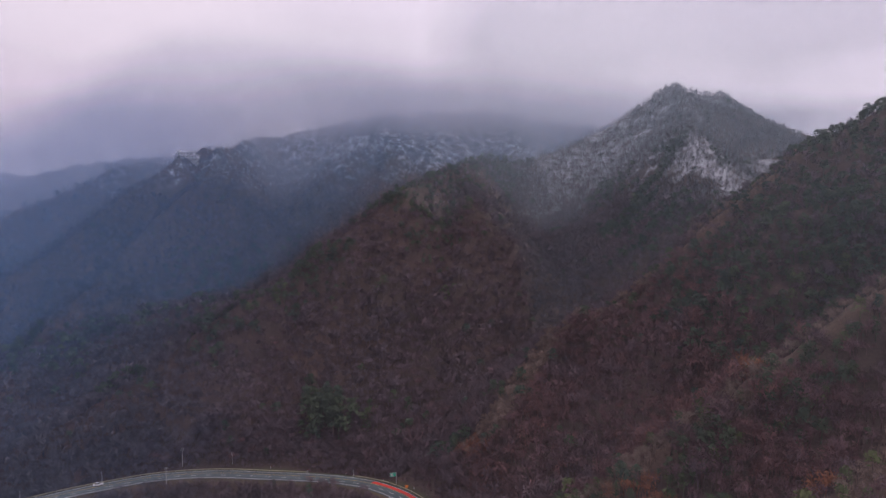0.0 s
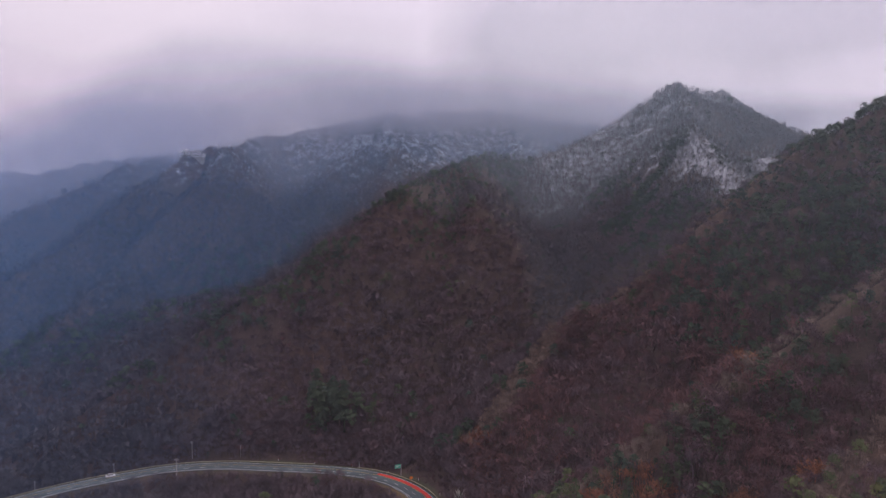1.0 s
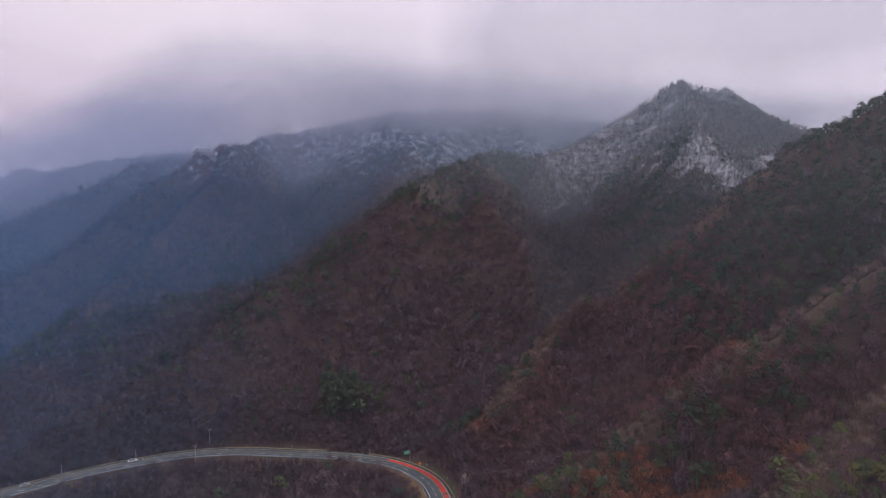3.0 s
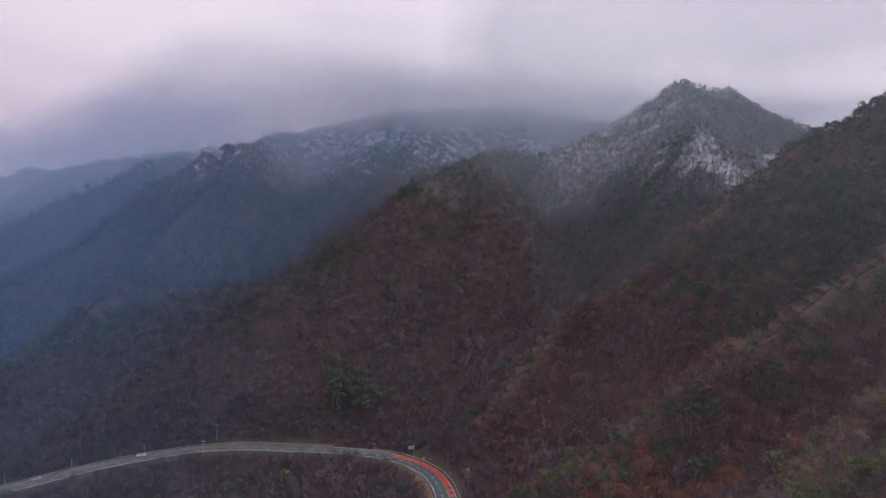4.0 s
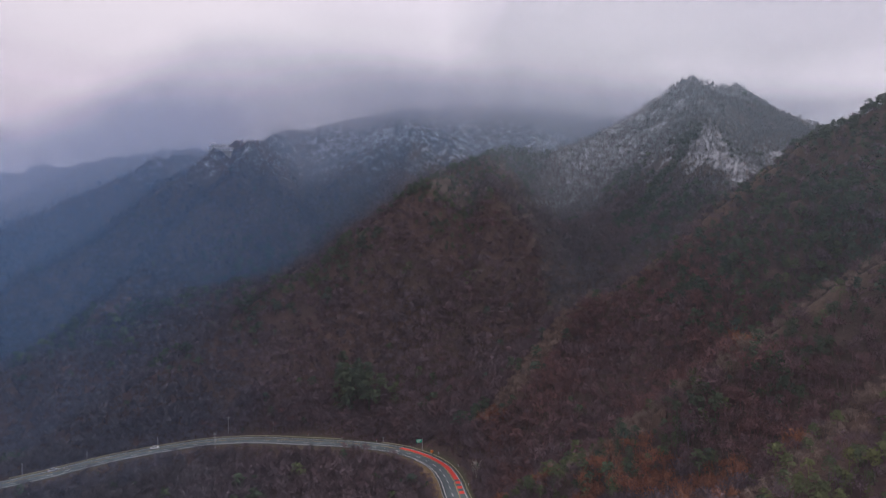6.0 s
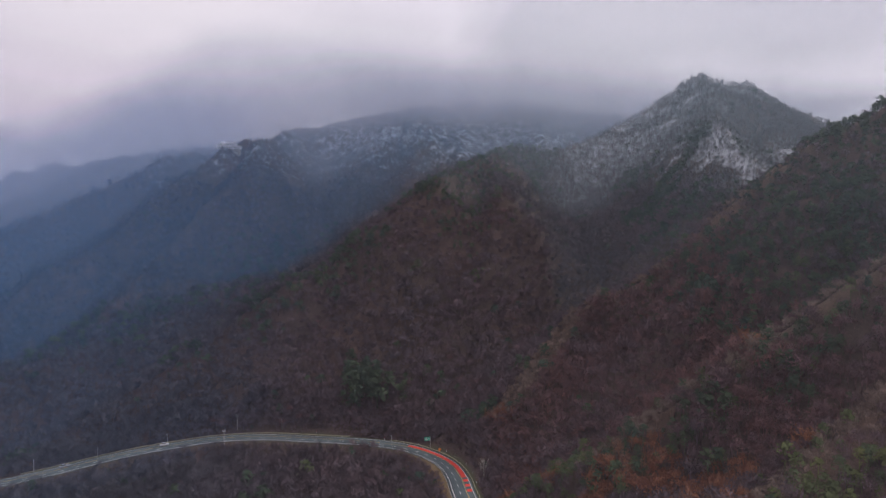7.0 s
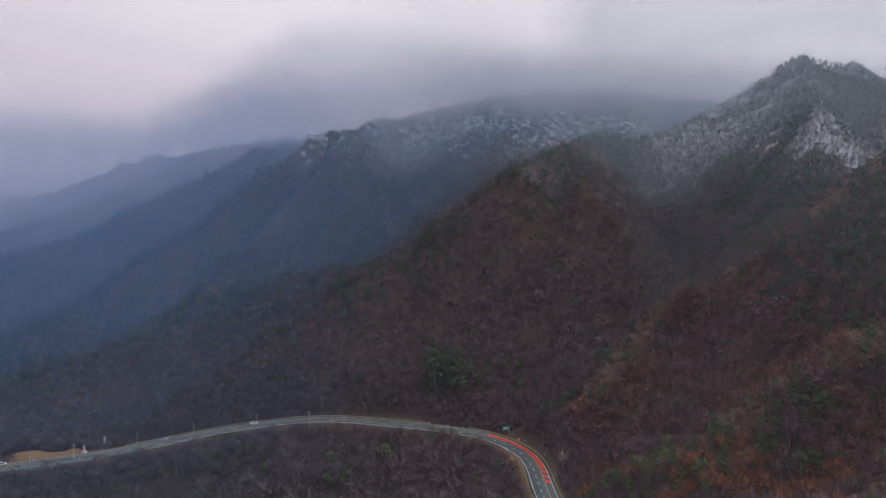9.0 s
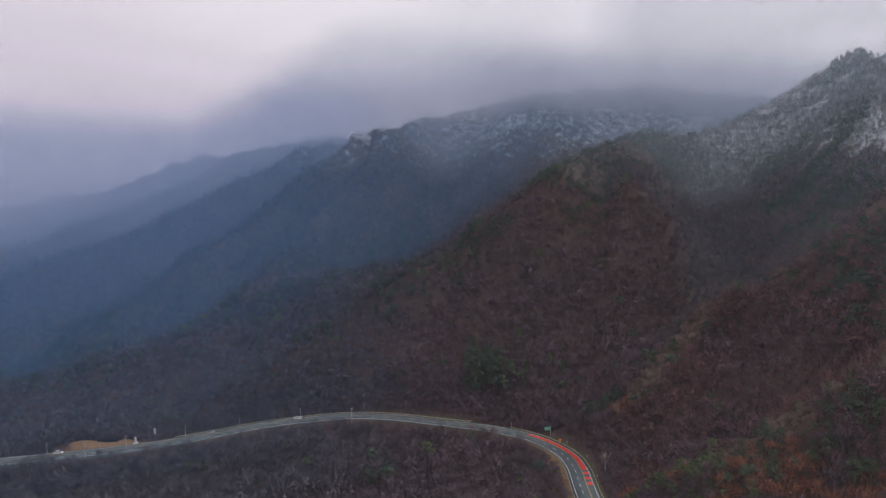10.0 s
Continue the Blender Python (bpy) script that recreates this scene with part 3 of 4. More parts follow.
def pine_shape(rng, clumps, grain, tall=7.2, spread=3.2):
    """A pine: a bare lower trunk and flat, uneven clouds of needles."""
    top = np.array([rng.normal() * 0.4, rng.normal() * 0.4, tall * 0.9])
    trunk = trunk_shape(top, 0.2, 0.2)
    crown = []
    for _ in range(clumps):
        h = 0.42 + 0.58 * math.sqrt(rng.uniform(0, 1))
        a, u = rng.uniform(0, 6.28), math.sqrt(rng.uniform(0.02, 1.0))
        width = spread * (1.1 - h) ** 0.5 * rng.uniform(0.7, 1.15)
        c = np.array([math.cos(a) * u * width, math.sin(a) * u * width, tall * h - 0.25 * u * width]) + top * [h, h, 0]
        d = np.array([math.cos(a) * u, math.sin(a) * u, 0.8])
        for _ in range(4):
            crown += spray(rng, c + rng.normal(size=3) * grain * [0.45, 0.45, 0.2], d / np.linalg.norm(d), grain * rng.uniform(0.7, 1.2), grain * rng.uniform(0.25, 0.4))
    return np.array(trunk), np.array(crown)


def puff_of(corners, tall, lobe_pull=0.22):
    """Outward ways of a crown's corners: away from its heart, with a lift, mixed with each spray's own face."""
    heart = np.array([0.0, 0.0, tall * 0.5])
    out_ = corners - heart
    out_[:, 2] = out_[:, 2] * 0.6 + 2.2
    out_ = out_ / (np.linalg.norm(out_, axis=1, keepdims=True) + 1e-6)
    tri = corners.reshape(-1, 3, 3)
    face = np.cross(tri[:, 1] - tri[:, 0], tri[:, 2] - tri[:, 0])
    face = face / (np.linalg.norm(face, axis=1, keepdims=True) + 1e-9)
    face = np.repeat(face, 3, 0)
    face = face * np.sign((face * out_).sum(1, keepdims=True) + 1e-9)
    mix = out_ * (1 - lobe_pull) + face * lobe_pull
    return mix / (np.linalg.norm(mix, axis=1, keepdims=True) + 1e-6)


def plant(shapes, x, y, z, size, tint, snow, rng):
    """Many trees in one mesh: places of all corners, and the tint and snow of each."""
    out_v, out_t, out_s, out_n = [], [], [], []
    pick = rng.integers(0, len(shapes), len(x))
    turn = rng.uniform(0, 6.28, len(x))
    for k, shape in enumerate(shapes):
        m = pick == k
        c, s = np.cos(turn[m])[:, None], np.sin(turn[m])[:, None]
        sx = (size[m] * rng.uniform(0.85, 1.2, m.sum()))[:, None]
        px = x[m][:, None] + sx * (c * shape[:, 0] - s * shape[:, 1])
        py = y[m][:, None] + sx * (s * shape[:, 0] + c * shape[:, 1])
        pz = z[m][:, None] + size[m][:, None] * shape[:, 2]
        out_v.append(np.stack([px, py, pz], -1).reshape(-1, 3))
        way_ = puff_of(shape, shape[:, 2].max())
        out_n.append(np.stack([c * way_[:, 0] - s * way_[:, 1], s * way_[:, 0] + c * way_[:, 1], np.broadcast_to(way_[:, 2], px.shape)], -1).reshape(-1, 3))
        out_t.append(np.repeat(tint[m], len(shape)))
        out_s.append(np.repeat(snow[m], len(shape)))
    return np.vstack(out_v), np.concatenate(out_t), np.concatenate(out_s), np.vstack(out_n)


# groves of pine: x, y, radius, how dense
GROVES = [(255, 285, 75, 0.7), (330, 345, 60, 0.85), (200, 250, 35, 0.35), (24, 386, 12, 1.0), (45, 384, 8, 0.5), (232, 738, 42, 0.9), (180, 690, 50, 0.8), (140, 630, 45, 0.7),
          (95, 560, 40, 0.75), (120, 520, 35, 0.4), (20, 490, 30, 0.7), (-40, 465, 26, 0.6), (-90, 435, 20, 0.5), (285, 470, 35, 0.4), (262, 410, 32, 0.45), (300, 600, 22, 0.5), (395, 560, 14, 0.4),
          (86, 230, 17, 0.95), (106, 214, 12, 0.75), (130, 206, 16, 0.5), (165, 204, 15, 0.5), (92, 195, 16, 0.35), (142, 144, 16, 0.75), (180, 150, 18, 0.4), (110, 345, 14, 0.45), (128, 352, 12, 0.5), (80, 320, 8, 0.6), (205, 205, 20, 0.4),
          (-200, 500, 40, 0.5), (-150, 530, 40, 0.55), (-250, 430, 40, 0.45), (-90, 575, 40, 0.5), (-160, 375, 8, 0.8), (-60, 700, 60, 0.4), (352, 572, 12, 0.8), (330, 558, 12, 0.9), (307, 545, 14, 0.9), (288, 532, 14, 0.9), (270, 518, 16, 0.8), (361, 509, 10, 0.5), (40, 280, 10, 0.3), (-35, 305, 8, 0.5), (-300, 500, 50, 0.4)]


def crest_y(x, k):
    nodes = sorted(CRESTS[k][0])
    return np.interp(x, [n[0] for n in nodes], [n[1] for n in nodes])


def pine_share(x, y):
    p = np.full(np.shape(x), 0.012)
    # a belt of pines on the camera's side of the nearer spurs
    wx, wy = warp(x, y)
    for k, last in ((2, 190), (3, 240)):
        below = crest_y(wx, k) - wy
        p = np.maximum(p, 0.5 * (below > 2) * smoothstep(below, 24, 10) * smoothstep(vnoise(x, y, 16, 43), -0.25, 0.35) * (wx > 80) * (wx < last))
    below = crest_y(wx, 0) - wy
    p = np.maximum(p, 0.4 * (np.abs(below) < 9) * (vnoise(x, y, 13, 44) > 0.05) * (wx > 80) * (wx < 200))
    for gx, gy, r, dense in GROVES:
        p = np.maximum(p, dense * smoothstep(np.hypot(x - gx + 0.4 * r * vnoise(x, y, 14, 41), y - gy + 0.4 * r * vnoise(x, y, 14, 42)), r * 1.25, r * 0.6))
    return p * np.where(on_crest(x, y), 0.12, 1.0)


# oaks that keep their rusty leaves: x, y, radius
RUST = [(113, 199, 12), (97, 202, 10), (126, 178, 8), (150, 172, 6), (170, 230, 6)]


def on_crest(x, y):
    """The crests of the nearer spurs, where the wood is low and thin."""
    wx, wy = warp(x, y)
    near = np.min([along(wx, wy, CRESTS[k][0])[0] - np.where(wy > crest_y(wx, k), 5.0, 0.0) for k in (0, 2, 3)], axis=0)
    return (near < 4.5 + 2.5 * vnoise(x, y, 12, 53)) & (np.hypot(x, y) < 440)


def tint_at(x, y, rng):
    """Hue of the bare woods: greyed for haze in the valley, red-brown in the gullies, brown near the camera, tan along
    the spurs.
    """
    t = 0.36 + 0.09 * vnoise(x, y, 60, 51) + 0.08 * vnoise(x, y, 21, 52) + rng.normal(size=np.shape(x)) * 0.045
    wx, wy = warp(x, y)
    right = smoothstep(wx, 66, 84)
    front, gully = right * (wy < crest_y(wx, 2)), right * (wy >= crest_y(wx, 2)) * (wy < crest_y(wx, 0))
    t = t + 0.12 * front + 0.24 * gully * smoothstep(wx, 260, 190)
    # valley haze goes into the tint here: greyer trees towards the left
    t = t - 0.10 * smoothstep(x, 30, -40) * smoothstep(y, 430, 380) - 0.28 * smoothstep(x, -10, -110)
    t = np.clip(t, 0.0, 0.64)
    for gx, gy, r in RUST:
        t = np.where(np.hypot(x - gx, y - gy) < r * (1 + 0.5 * vnoise(x, y, 9, 54)), 0.78 + 0.25 * (t - 0.5), t)
    return np.where(on_crest(x, y), 0.12 * t + 0.88, t)


def woods():
    rng = np.random.default_rng(5)
    zones = [("close", 112, 270, 3.4, 190, 0.6, 52), ("near", 270, 400, 3.8, 112, 0.84, 34), ("middle", 400, 560, 4.3, 58, 1.2, 22),
             ("back", 560, 860, 5.4, 32, 1.7, 14), ("distant", 860, 1350, 8.3, 14, 2.6, 8)]
    for zone, lo, hi, gap, count, grain, clumps in zones:
        gx, gy = np.meshgrid(np.arange(-hi, hi, gap), np.arange(0, hi, gap))
        x, y = gx.ravel() + rng.uniform(-0.5, 0.5, gx.size) * gap, gy.ravel() + rng.uniform(-0.5, 0.5, gx.size) * gap
        r, a = np.hypot(x, y), np.degrees(np.arctan2(x, y))
        keep = (r >= lo) & (r < hi) & (a > -38) & (a < 50)
        x, y = x[keep], y[keep]
        if lo >= 350:
            # the rimed face below the peak is closely wooded
            fx, fy = np.meshgrid(np.arange(215, 500, 3.4), np.arange(470, 720, 3.4))
            fx, fy = fx.ravel() + rng.uniform(-1.7, 1.7, fx.size), fy.ravel() + rng.uniform(-1.7, 1.7, fx.size)
            fr = np.hypot(fx, fy)
            face = (fr >= lo) & (fr < hi)
            x, y = np.concatenate([x, fx[face]]), np.concatenate([y, fy[face]])
        if hi <= 400:
            # steep banks carry as many trees for their surface as gentle ones
            ex, ey = x + rng.uniform(-1, 1, len(x)) * gap, y + rng.uniform(-1, 1, len(x)) * gap
            z0 = ground_height(ex, ey)
            slope = np.hypot(ground_height(ex + 2, ey) - z0, ground_height(ex, ey + 2) - z0) / 2
            more = rng.uniform(size=len(ex)) < smoothstep(slope, 0.55, 1.2)
            x, y = np.concatenate([x, ex[more]]), np.concatenate([y, ey[more]])
        d, _, inside = road_side(x, y)
        bank = np.exp(-(((x + 190) / 24) ** 2) - ((y - 341) / 10) ** 2)
        keep = (d > np.where(inside, 8.9, 9.4) + 1.5 * vnoise(x, y, 9, 61)) & (bank < 0.45) & (np.hypot(x + 166, y - 354) > 7) & (np.hypot(x + 109, y - 850) > 19)
        x, y, low = x[keep], y[keep], np.where(inside, np.clip(0.55 + (d - 9) / 34, 0.55, 1.05), np.clip(0.55 + (d - 9) / 25, 0.55, 1.0))[keep]
        z = ground_height(x, y)
        step = 3.0
        steep = np.hypot(ground_height(x + step, y) - z, ground_height(x, y + step) - z) / step
        keep = steep < np.where(z < 150, 9.0, 1.3 + 0.3 * vnoise(x, y, 20, 62))
        x, y, z, low = x[keep], y[keep], z[keep] - 0.15, low[keep]
        snow = np.clip(snow_cover(x, y, z) * rng.uniform(0.1, 1.5, len(x)), 0, 0.9)
        pine = rng.uniform(size=len(x)) < pine_share(x, y)
        size = low * np.clip(np.exp(rng.normal(size=len(x)) * 0.24 - 0.04), 0.6, 1.6) * (1 + 0.2 * vnoise(x, y, 40, 63))
        size = size * np.clip(1.1 - z / 700, 0.6, 1.1) * np.where(pine & (np.hypot(x - 24, y - 386) < 14), 1.8, 1.0)
        size = size * np.where(~pine & on_crest(x, y), 0.6, 1.0)
        rimed = ~pine & (snow_cover(x, y, z) > 0.16) & (lo >= 350)
        for kind, mask in (("bare", ~pine & ~rimed), ("frosted", rimed), ("pine", pine)):
            if not mask.any():
                continue
            shapes = []
            for _ in range(8):
                if kind == "pine":
                    tr, cr = pine_shape(rng, clumps, grain)
                else:
                    tr, cr = bare_shape(rng, count, grain) if kind == "bare" else frosted_shape(rng, 22, grain)
                shapes.append(np.vstack([tr, cr]))
            # pines lose their olive with distance, haze put into the tint
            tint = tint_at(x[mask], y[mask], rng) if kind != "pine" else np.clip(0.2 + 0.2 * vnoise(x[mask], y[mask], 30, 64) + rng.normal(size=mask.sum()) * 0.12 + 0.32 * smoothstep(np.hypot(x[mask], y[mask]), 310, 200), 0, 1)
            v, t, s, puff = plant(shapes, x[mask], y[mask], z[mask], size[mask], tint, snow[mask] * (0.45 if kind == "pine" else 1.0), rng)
            name = kind + "_woods"
            me = mesh_from(name, v, np.arange(len(v)).reshape(-1, 3), NEEDLES if kind == "pine" else BARE, [("tint", t), ("snow", s), ("puff", puff)])
            where = {"close": "on the slope close by", "near": "on the slopes above the bend", "middle": "on the middle slopes", "back": "below the snowy peak", "distant": "on the far hazy ridges"}[zone]
            tagged(new(name, me), {"bare": "leafless brown winter trees ", "frosted": "rime-covered pale trees ", "pine": "dark green pines scattered "}[kind] + where, "woods", kind="stuff")


woods()


def shrubs():
    """Low scrub that hides the banks of the road."""
    rng = np.random.default_rng(8)
    gap = 1.9
    gx, gy = np.meshgrid(np.arange(-260, 110, gap), np.arange(225, 410, gap))
    x, y = gx.ravel() + rng.uniform(-0.5, 0.5, gx.size) * gap, gy.ravel() + rng.uniform(-0.5, 0.5, gx.size) * gap
    d, _, inside = road_side(x, y)
    bank = np.exp(-(((x + 190) / 24) ** 2) - ((y - 341) / 10) ** 2)
    wide = np.where(inside, 6.6 + 4.6 * np.clip(1.6 - np.abs(x + 192) / 34, 0, 1), 6.6)
    keep = (d > wide + 0.9 + 0.8 * vnoise(x, y, 7, 71)) & (d < 34) & (bank < 0.35) & (vnoise(x, y, 11, 72) > -0.45)
    x, y, d = x[keep], y[keep], d[keep]
    z = ground_height(x, y) - 0.1
    size = rng.uniform(0.36, 0.62, len(x)) * np.clip(0.45 + (d - 7.5) / 9, 0.45, 1.2)
    shapes = [np.vstack(bare_shape(rng, 24, 1.8)) for _ in range(6)]
    v, t, s, puff = plant(shapes, x, y, z, size, np.clip(tint_at(x, y, rng) + 0.05, 0, 0.75), np.zeros(len(x)), rng)
    me = mesh_from("scrub", v, np.arange(len(v)).reshape(-1, 3), BARE, [("tint", t), ("snow", s), ("puff", puff)])
    tagged(new("scrub", me), "leafless brown scrub on the banks of the road", "scrub", kind="stuff")


shrubs()


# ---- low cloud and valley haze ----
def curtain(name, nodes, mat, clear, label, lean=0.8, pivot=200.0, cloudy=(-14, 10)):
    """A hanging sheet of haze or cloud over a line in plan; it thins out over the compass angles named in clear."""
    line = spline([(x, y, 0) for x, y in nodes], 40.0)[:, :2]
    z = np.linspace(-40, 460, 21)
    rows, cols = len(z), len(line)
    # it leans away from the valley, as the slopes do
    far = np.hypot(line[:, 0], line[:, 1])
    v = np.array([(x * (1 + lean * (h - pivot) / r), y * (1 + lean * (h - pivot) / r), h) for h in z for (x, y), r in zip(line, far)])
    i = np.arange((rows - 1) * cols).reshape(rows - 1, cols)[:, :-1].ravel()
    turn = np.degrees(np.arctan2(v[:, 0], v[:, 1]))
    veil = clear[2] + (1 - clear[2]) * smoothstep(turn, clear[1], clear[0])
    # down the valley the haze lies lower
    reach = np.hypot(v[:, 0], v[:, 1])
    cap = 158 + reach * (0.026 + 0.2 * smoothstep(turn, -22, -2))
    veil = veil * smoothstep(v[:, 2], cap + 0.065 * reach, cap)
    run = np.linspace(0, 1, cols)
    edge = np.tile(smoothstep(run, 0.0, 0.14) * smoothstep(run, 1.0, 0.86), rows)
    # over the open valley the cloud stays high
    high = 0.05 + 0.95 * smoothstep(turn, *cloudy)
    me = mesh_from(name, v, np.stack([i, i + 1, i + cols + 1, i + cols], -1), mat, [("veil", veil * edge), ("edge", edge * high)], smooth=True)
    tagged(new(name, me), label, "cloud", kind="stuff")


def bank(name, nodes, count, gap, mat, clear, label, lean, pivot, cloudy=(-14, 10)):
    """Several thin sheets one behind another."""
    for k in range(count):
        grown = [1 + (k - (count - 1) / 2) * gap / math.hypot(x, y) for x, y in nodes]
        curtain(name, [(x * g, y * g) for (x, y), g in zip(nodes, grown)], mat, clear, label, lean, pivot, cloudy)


curtain("haze_bank", [(-240, -60), (-140, 20), (-60, 85), (0, 104), (60, 95), (120, 60), (200, -20)], mist("near_haze", (0.54, 0.53, 0.58), 900, 950, 0.0, 0.055, 0.01, 900, 900), (-25, 25, 0.95), "faint haze in the air over the valley", 0.35, 130.0)
curtain("haze_bank", [(95, 188), (125, 170), (165, 125), (200, 60), (220, 10)], mist("slope_haze", (0.4, 0.53, 0.6), 62, 135, 0.09, 0.0, 0.006, 170, 420, (0.36, 0.52, 0.60)), (20, 6, 0.0), "thin bluish haze before the upper slope", 0.2, 100.0)
# blue air over the valley painted as tinted sheets, before the long crest and behind it
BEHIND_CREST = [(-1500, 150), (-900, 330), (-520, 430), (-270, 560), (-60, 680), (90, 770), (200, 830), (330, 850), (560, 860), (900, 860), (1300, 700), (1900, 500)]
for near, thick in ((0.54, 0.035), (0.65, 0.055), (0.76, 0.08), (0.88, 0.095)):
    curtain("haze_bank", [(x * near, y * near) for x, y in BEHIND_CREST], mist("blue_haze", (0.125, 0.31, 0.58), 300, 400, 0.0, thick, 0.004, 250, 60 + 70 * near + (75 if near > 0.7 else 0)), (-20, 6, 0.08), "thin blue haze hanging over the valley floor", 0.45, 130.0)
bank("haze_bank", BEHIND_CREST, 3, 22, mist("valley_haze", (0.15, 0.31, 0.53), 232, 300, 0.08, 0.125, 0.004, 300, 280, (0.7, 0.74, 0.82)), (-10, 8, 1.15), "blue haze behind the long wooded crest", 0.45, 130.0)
# pale mist before the peak
bank("mist_bank", [(150, 745), (215, 690), (290, 640), (370, 605), (430, 575), (500, 530), (600, 470), (760, 380)], 2, 20, mist("peak_mist", (0.56, 0.66, 0.74), 200, 290, 0.22, 0.10, 0.008, 400, 420, (0.66, 0.72, 0.80)), (20, 6, 1.0), "pale mist drifting before the snowy peak", 0.6, 220.0)
curtain("mist_bank", [(-60, 520), (60, 560), (170, 520), (250, 440), (330, 380), (420, 320), (520, 260)], mist("crest_mist", (0.28, 0.45, 0.52), 105, 225, 0.19, 0.07, 0.006, 400, 420, (0.34, 0.50, 0.57)), (20, 6, 0.6), "thin mist before the upper woods", 0.6, 150.0)
# air between the ridges down the valley as paler tinted sheets, one fold after another
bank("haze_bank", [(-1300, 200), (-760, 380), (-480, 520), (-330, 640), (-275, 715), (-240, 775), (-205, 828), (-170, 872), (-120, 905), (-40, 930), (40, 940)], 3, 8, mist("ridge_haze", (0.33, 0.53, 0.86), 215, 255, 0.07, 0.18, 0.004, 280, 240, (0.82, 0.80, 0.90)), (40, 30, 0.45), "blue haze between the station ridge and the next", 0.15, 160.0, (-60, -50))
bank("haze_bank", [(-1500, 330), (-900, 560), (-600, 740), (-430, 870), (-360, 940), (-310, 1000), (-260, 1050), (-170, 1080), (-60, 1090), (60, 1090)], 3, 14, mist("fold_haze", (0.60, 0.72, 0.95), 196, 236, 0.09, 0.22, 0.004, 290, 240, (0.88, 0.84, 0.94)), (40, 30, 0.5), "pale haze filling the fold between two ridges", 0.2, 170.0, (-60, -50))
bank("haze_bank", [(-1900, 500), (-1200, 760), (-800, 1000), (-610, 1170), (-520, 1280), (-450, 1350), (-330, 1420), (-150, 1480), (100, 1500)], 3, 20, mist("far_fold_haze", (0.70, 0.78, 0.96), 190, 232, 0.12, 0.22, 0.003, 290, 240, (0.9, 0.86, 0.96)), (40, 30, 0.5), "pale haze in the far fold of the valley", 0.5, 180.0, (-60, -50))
# cloud on the cliffs and behind the ridges
bank("cloud_bank", [(-420, 1000), (-250, 985), (-90, 935), (70, 880), (240, 900), (430, 940), (700, 980), (1000, 960), (1600, 800)], 4, 12, mist("torn_cloud", (0.60, 0.68, 0.80), 206, 258, 0.23, 0.11, 0.005, 250, 260, (0.96, 0.93, 0.98)), (-8, 14, 0.7), "torn shreds of cloud on the cliffs", 0.5, 250.0)
bank("cloud_bank", [(-1300, 700), (-700, 900), (-420, 1010), (-250, 1030), (-80, 960), (80, 910), (240, 945), (420, 985), (700, 1010), (1000, 1000), (1600, 850), (2300, 600)], 3, 12, mist("low_cloud", (0.9, 0.9, 0.98), 200, 244, 0.24, 0.08, 0.004, 250, 180, (0.99, 0.95, 0.99)), (-10, 20, 0.4), "low grey cloud swallowing the cliff tops", 0.6, 250.0)
bank("cloud_bank", [(-2800, 600), (-1700, 1000), (-900, 1180), (-520, 1330), (-250, 1400), (100, 1300), (500, 1250), (900, 1200), (1300, 1100), (1900, 900), (2800, 500)], 2, 30, mist("far_cloud", (0.9, 0.88, 0.98), 200, 245, 0.24, 0.11, 0.003, 240, 150, (0.99, 0.95, 0.99)), (-10, 20, 0.6), "low grey cloud behind the ridges", 0.8, 200.0)
bank("cloud_bank", [(-3600, 900), (-2600, 1400), (-1300, 1750), (-700, 1950), (0, 2000), (700, 1800), (1500, 1600), (2400, 1100), (3400, 600)], 3, 60, mist("distant_cloud", (0.92, 0.9, 0.98), 190, 260, 0.24, 0.15, 0.002, 250, 110, (0.99, 0.95, 0.99)), (-10, 20, 0.6), "distant cloud closing the valley", 0.8, 200.0)

# ---- things beside the road and on the ridges ----
def part(name, bm, mat, parent, label=""):
    """Link a bmesh as one mesh object under a thing or a part."""
    me = bpy.data.meshes.new(name)
    bm.to_mesh(me)
    bm.free()
    me.materials.append(mat)
    ob = new(name, me)
    ob.parent = parent
    if label:
        ob["label"] = label
    return ob


def block(size, at=(0, 0, 0), bevel=0.0, bm=None, turn=0.0):
    """A box by its size, standing on at, with rounded edges."""
    bm = bm or bmesh.new()
    m = Matrix.Translation((at[0], at[1], at[2] + size[2] / 2)) @ Matrix.Rotation(turn, 4, "Z") @ Matrix.Diagonal((*size, 1))
    made = bmesh.ops.create_cube(bm, size=1, matrix=m)["verts"]
    if bevel:
        edges = list({e for v in made for e in v.link_edges})
        bmesh.ops.bevel(bm, geom=edges, offset=bevel, segments=2, affect="EDGES")
    return bm


def rod(radius, length, at=(0, 0, 0), axis="Z", taper=1.0, sides=10, bm=None):
    """A tapered rod that starts at a place and runs along an axis."""
    bm = bm or bmesh.new()
    turn = {"Z": Matrix(), "X": Matrix.Rotation(math.pi / 2, 4, "Y"), "Y": Matrix.Rotation(-math.pi / 2, 4, "X")}[axis]
    bmesh.ops.create_cone(bm, cap_ends=True, segments=sides, radius1=radius, radius2=radius * taper, depth=length,
                          matrix=Matrix.Translation(at) @ turn @ Matrix.Translation((0, 0, length / 2)))
    return bm


def thing(name, x, y, label, category, group="", turn=0.0, z=None):
    ob = new(name)
    ob.empty_display_size = 0.3
    ob.matrix_world = pose(x, y, float(ground_height(np.array([x]), np.array([y]))[0]) if z is None else z, 0, 0, turn)
    return tagged(ob, label, category, group)


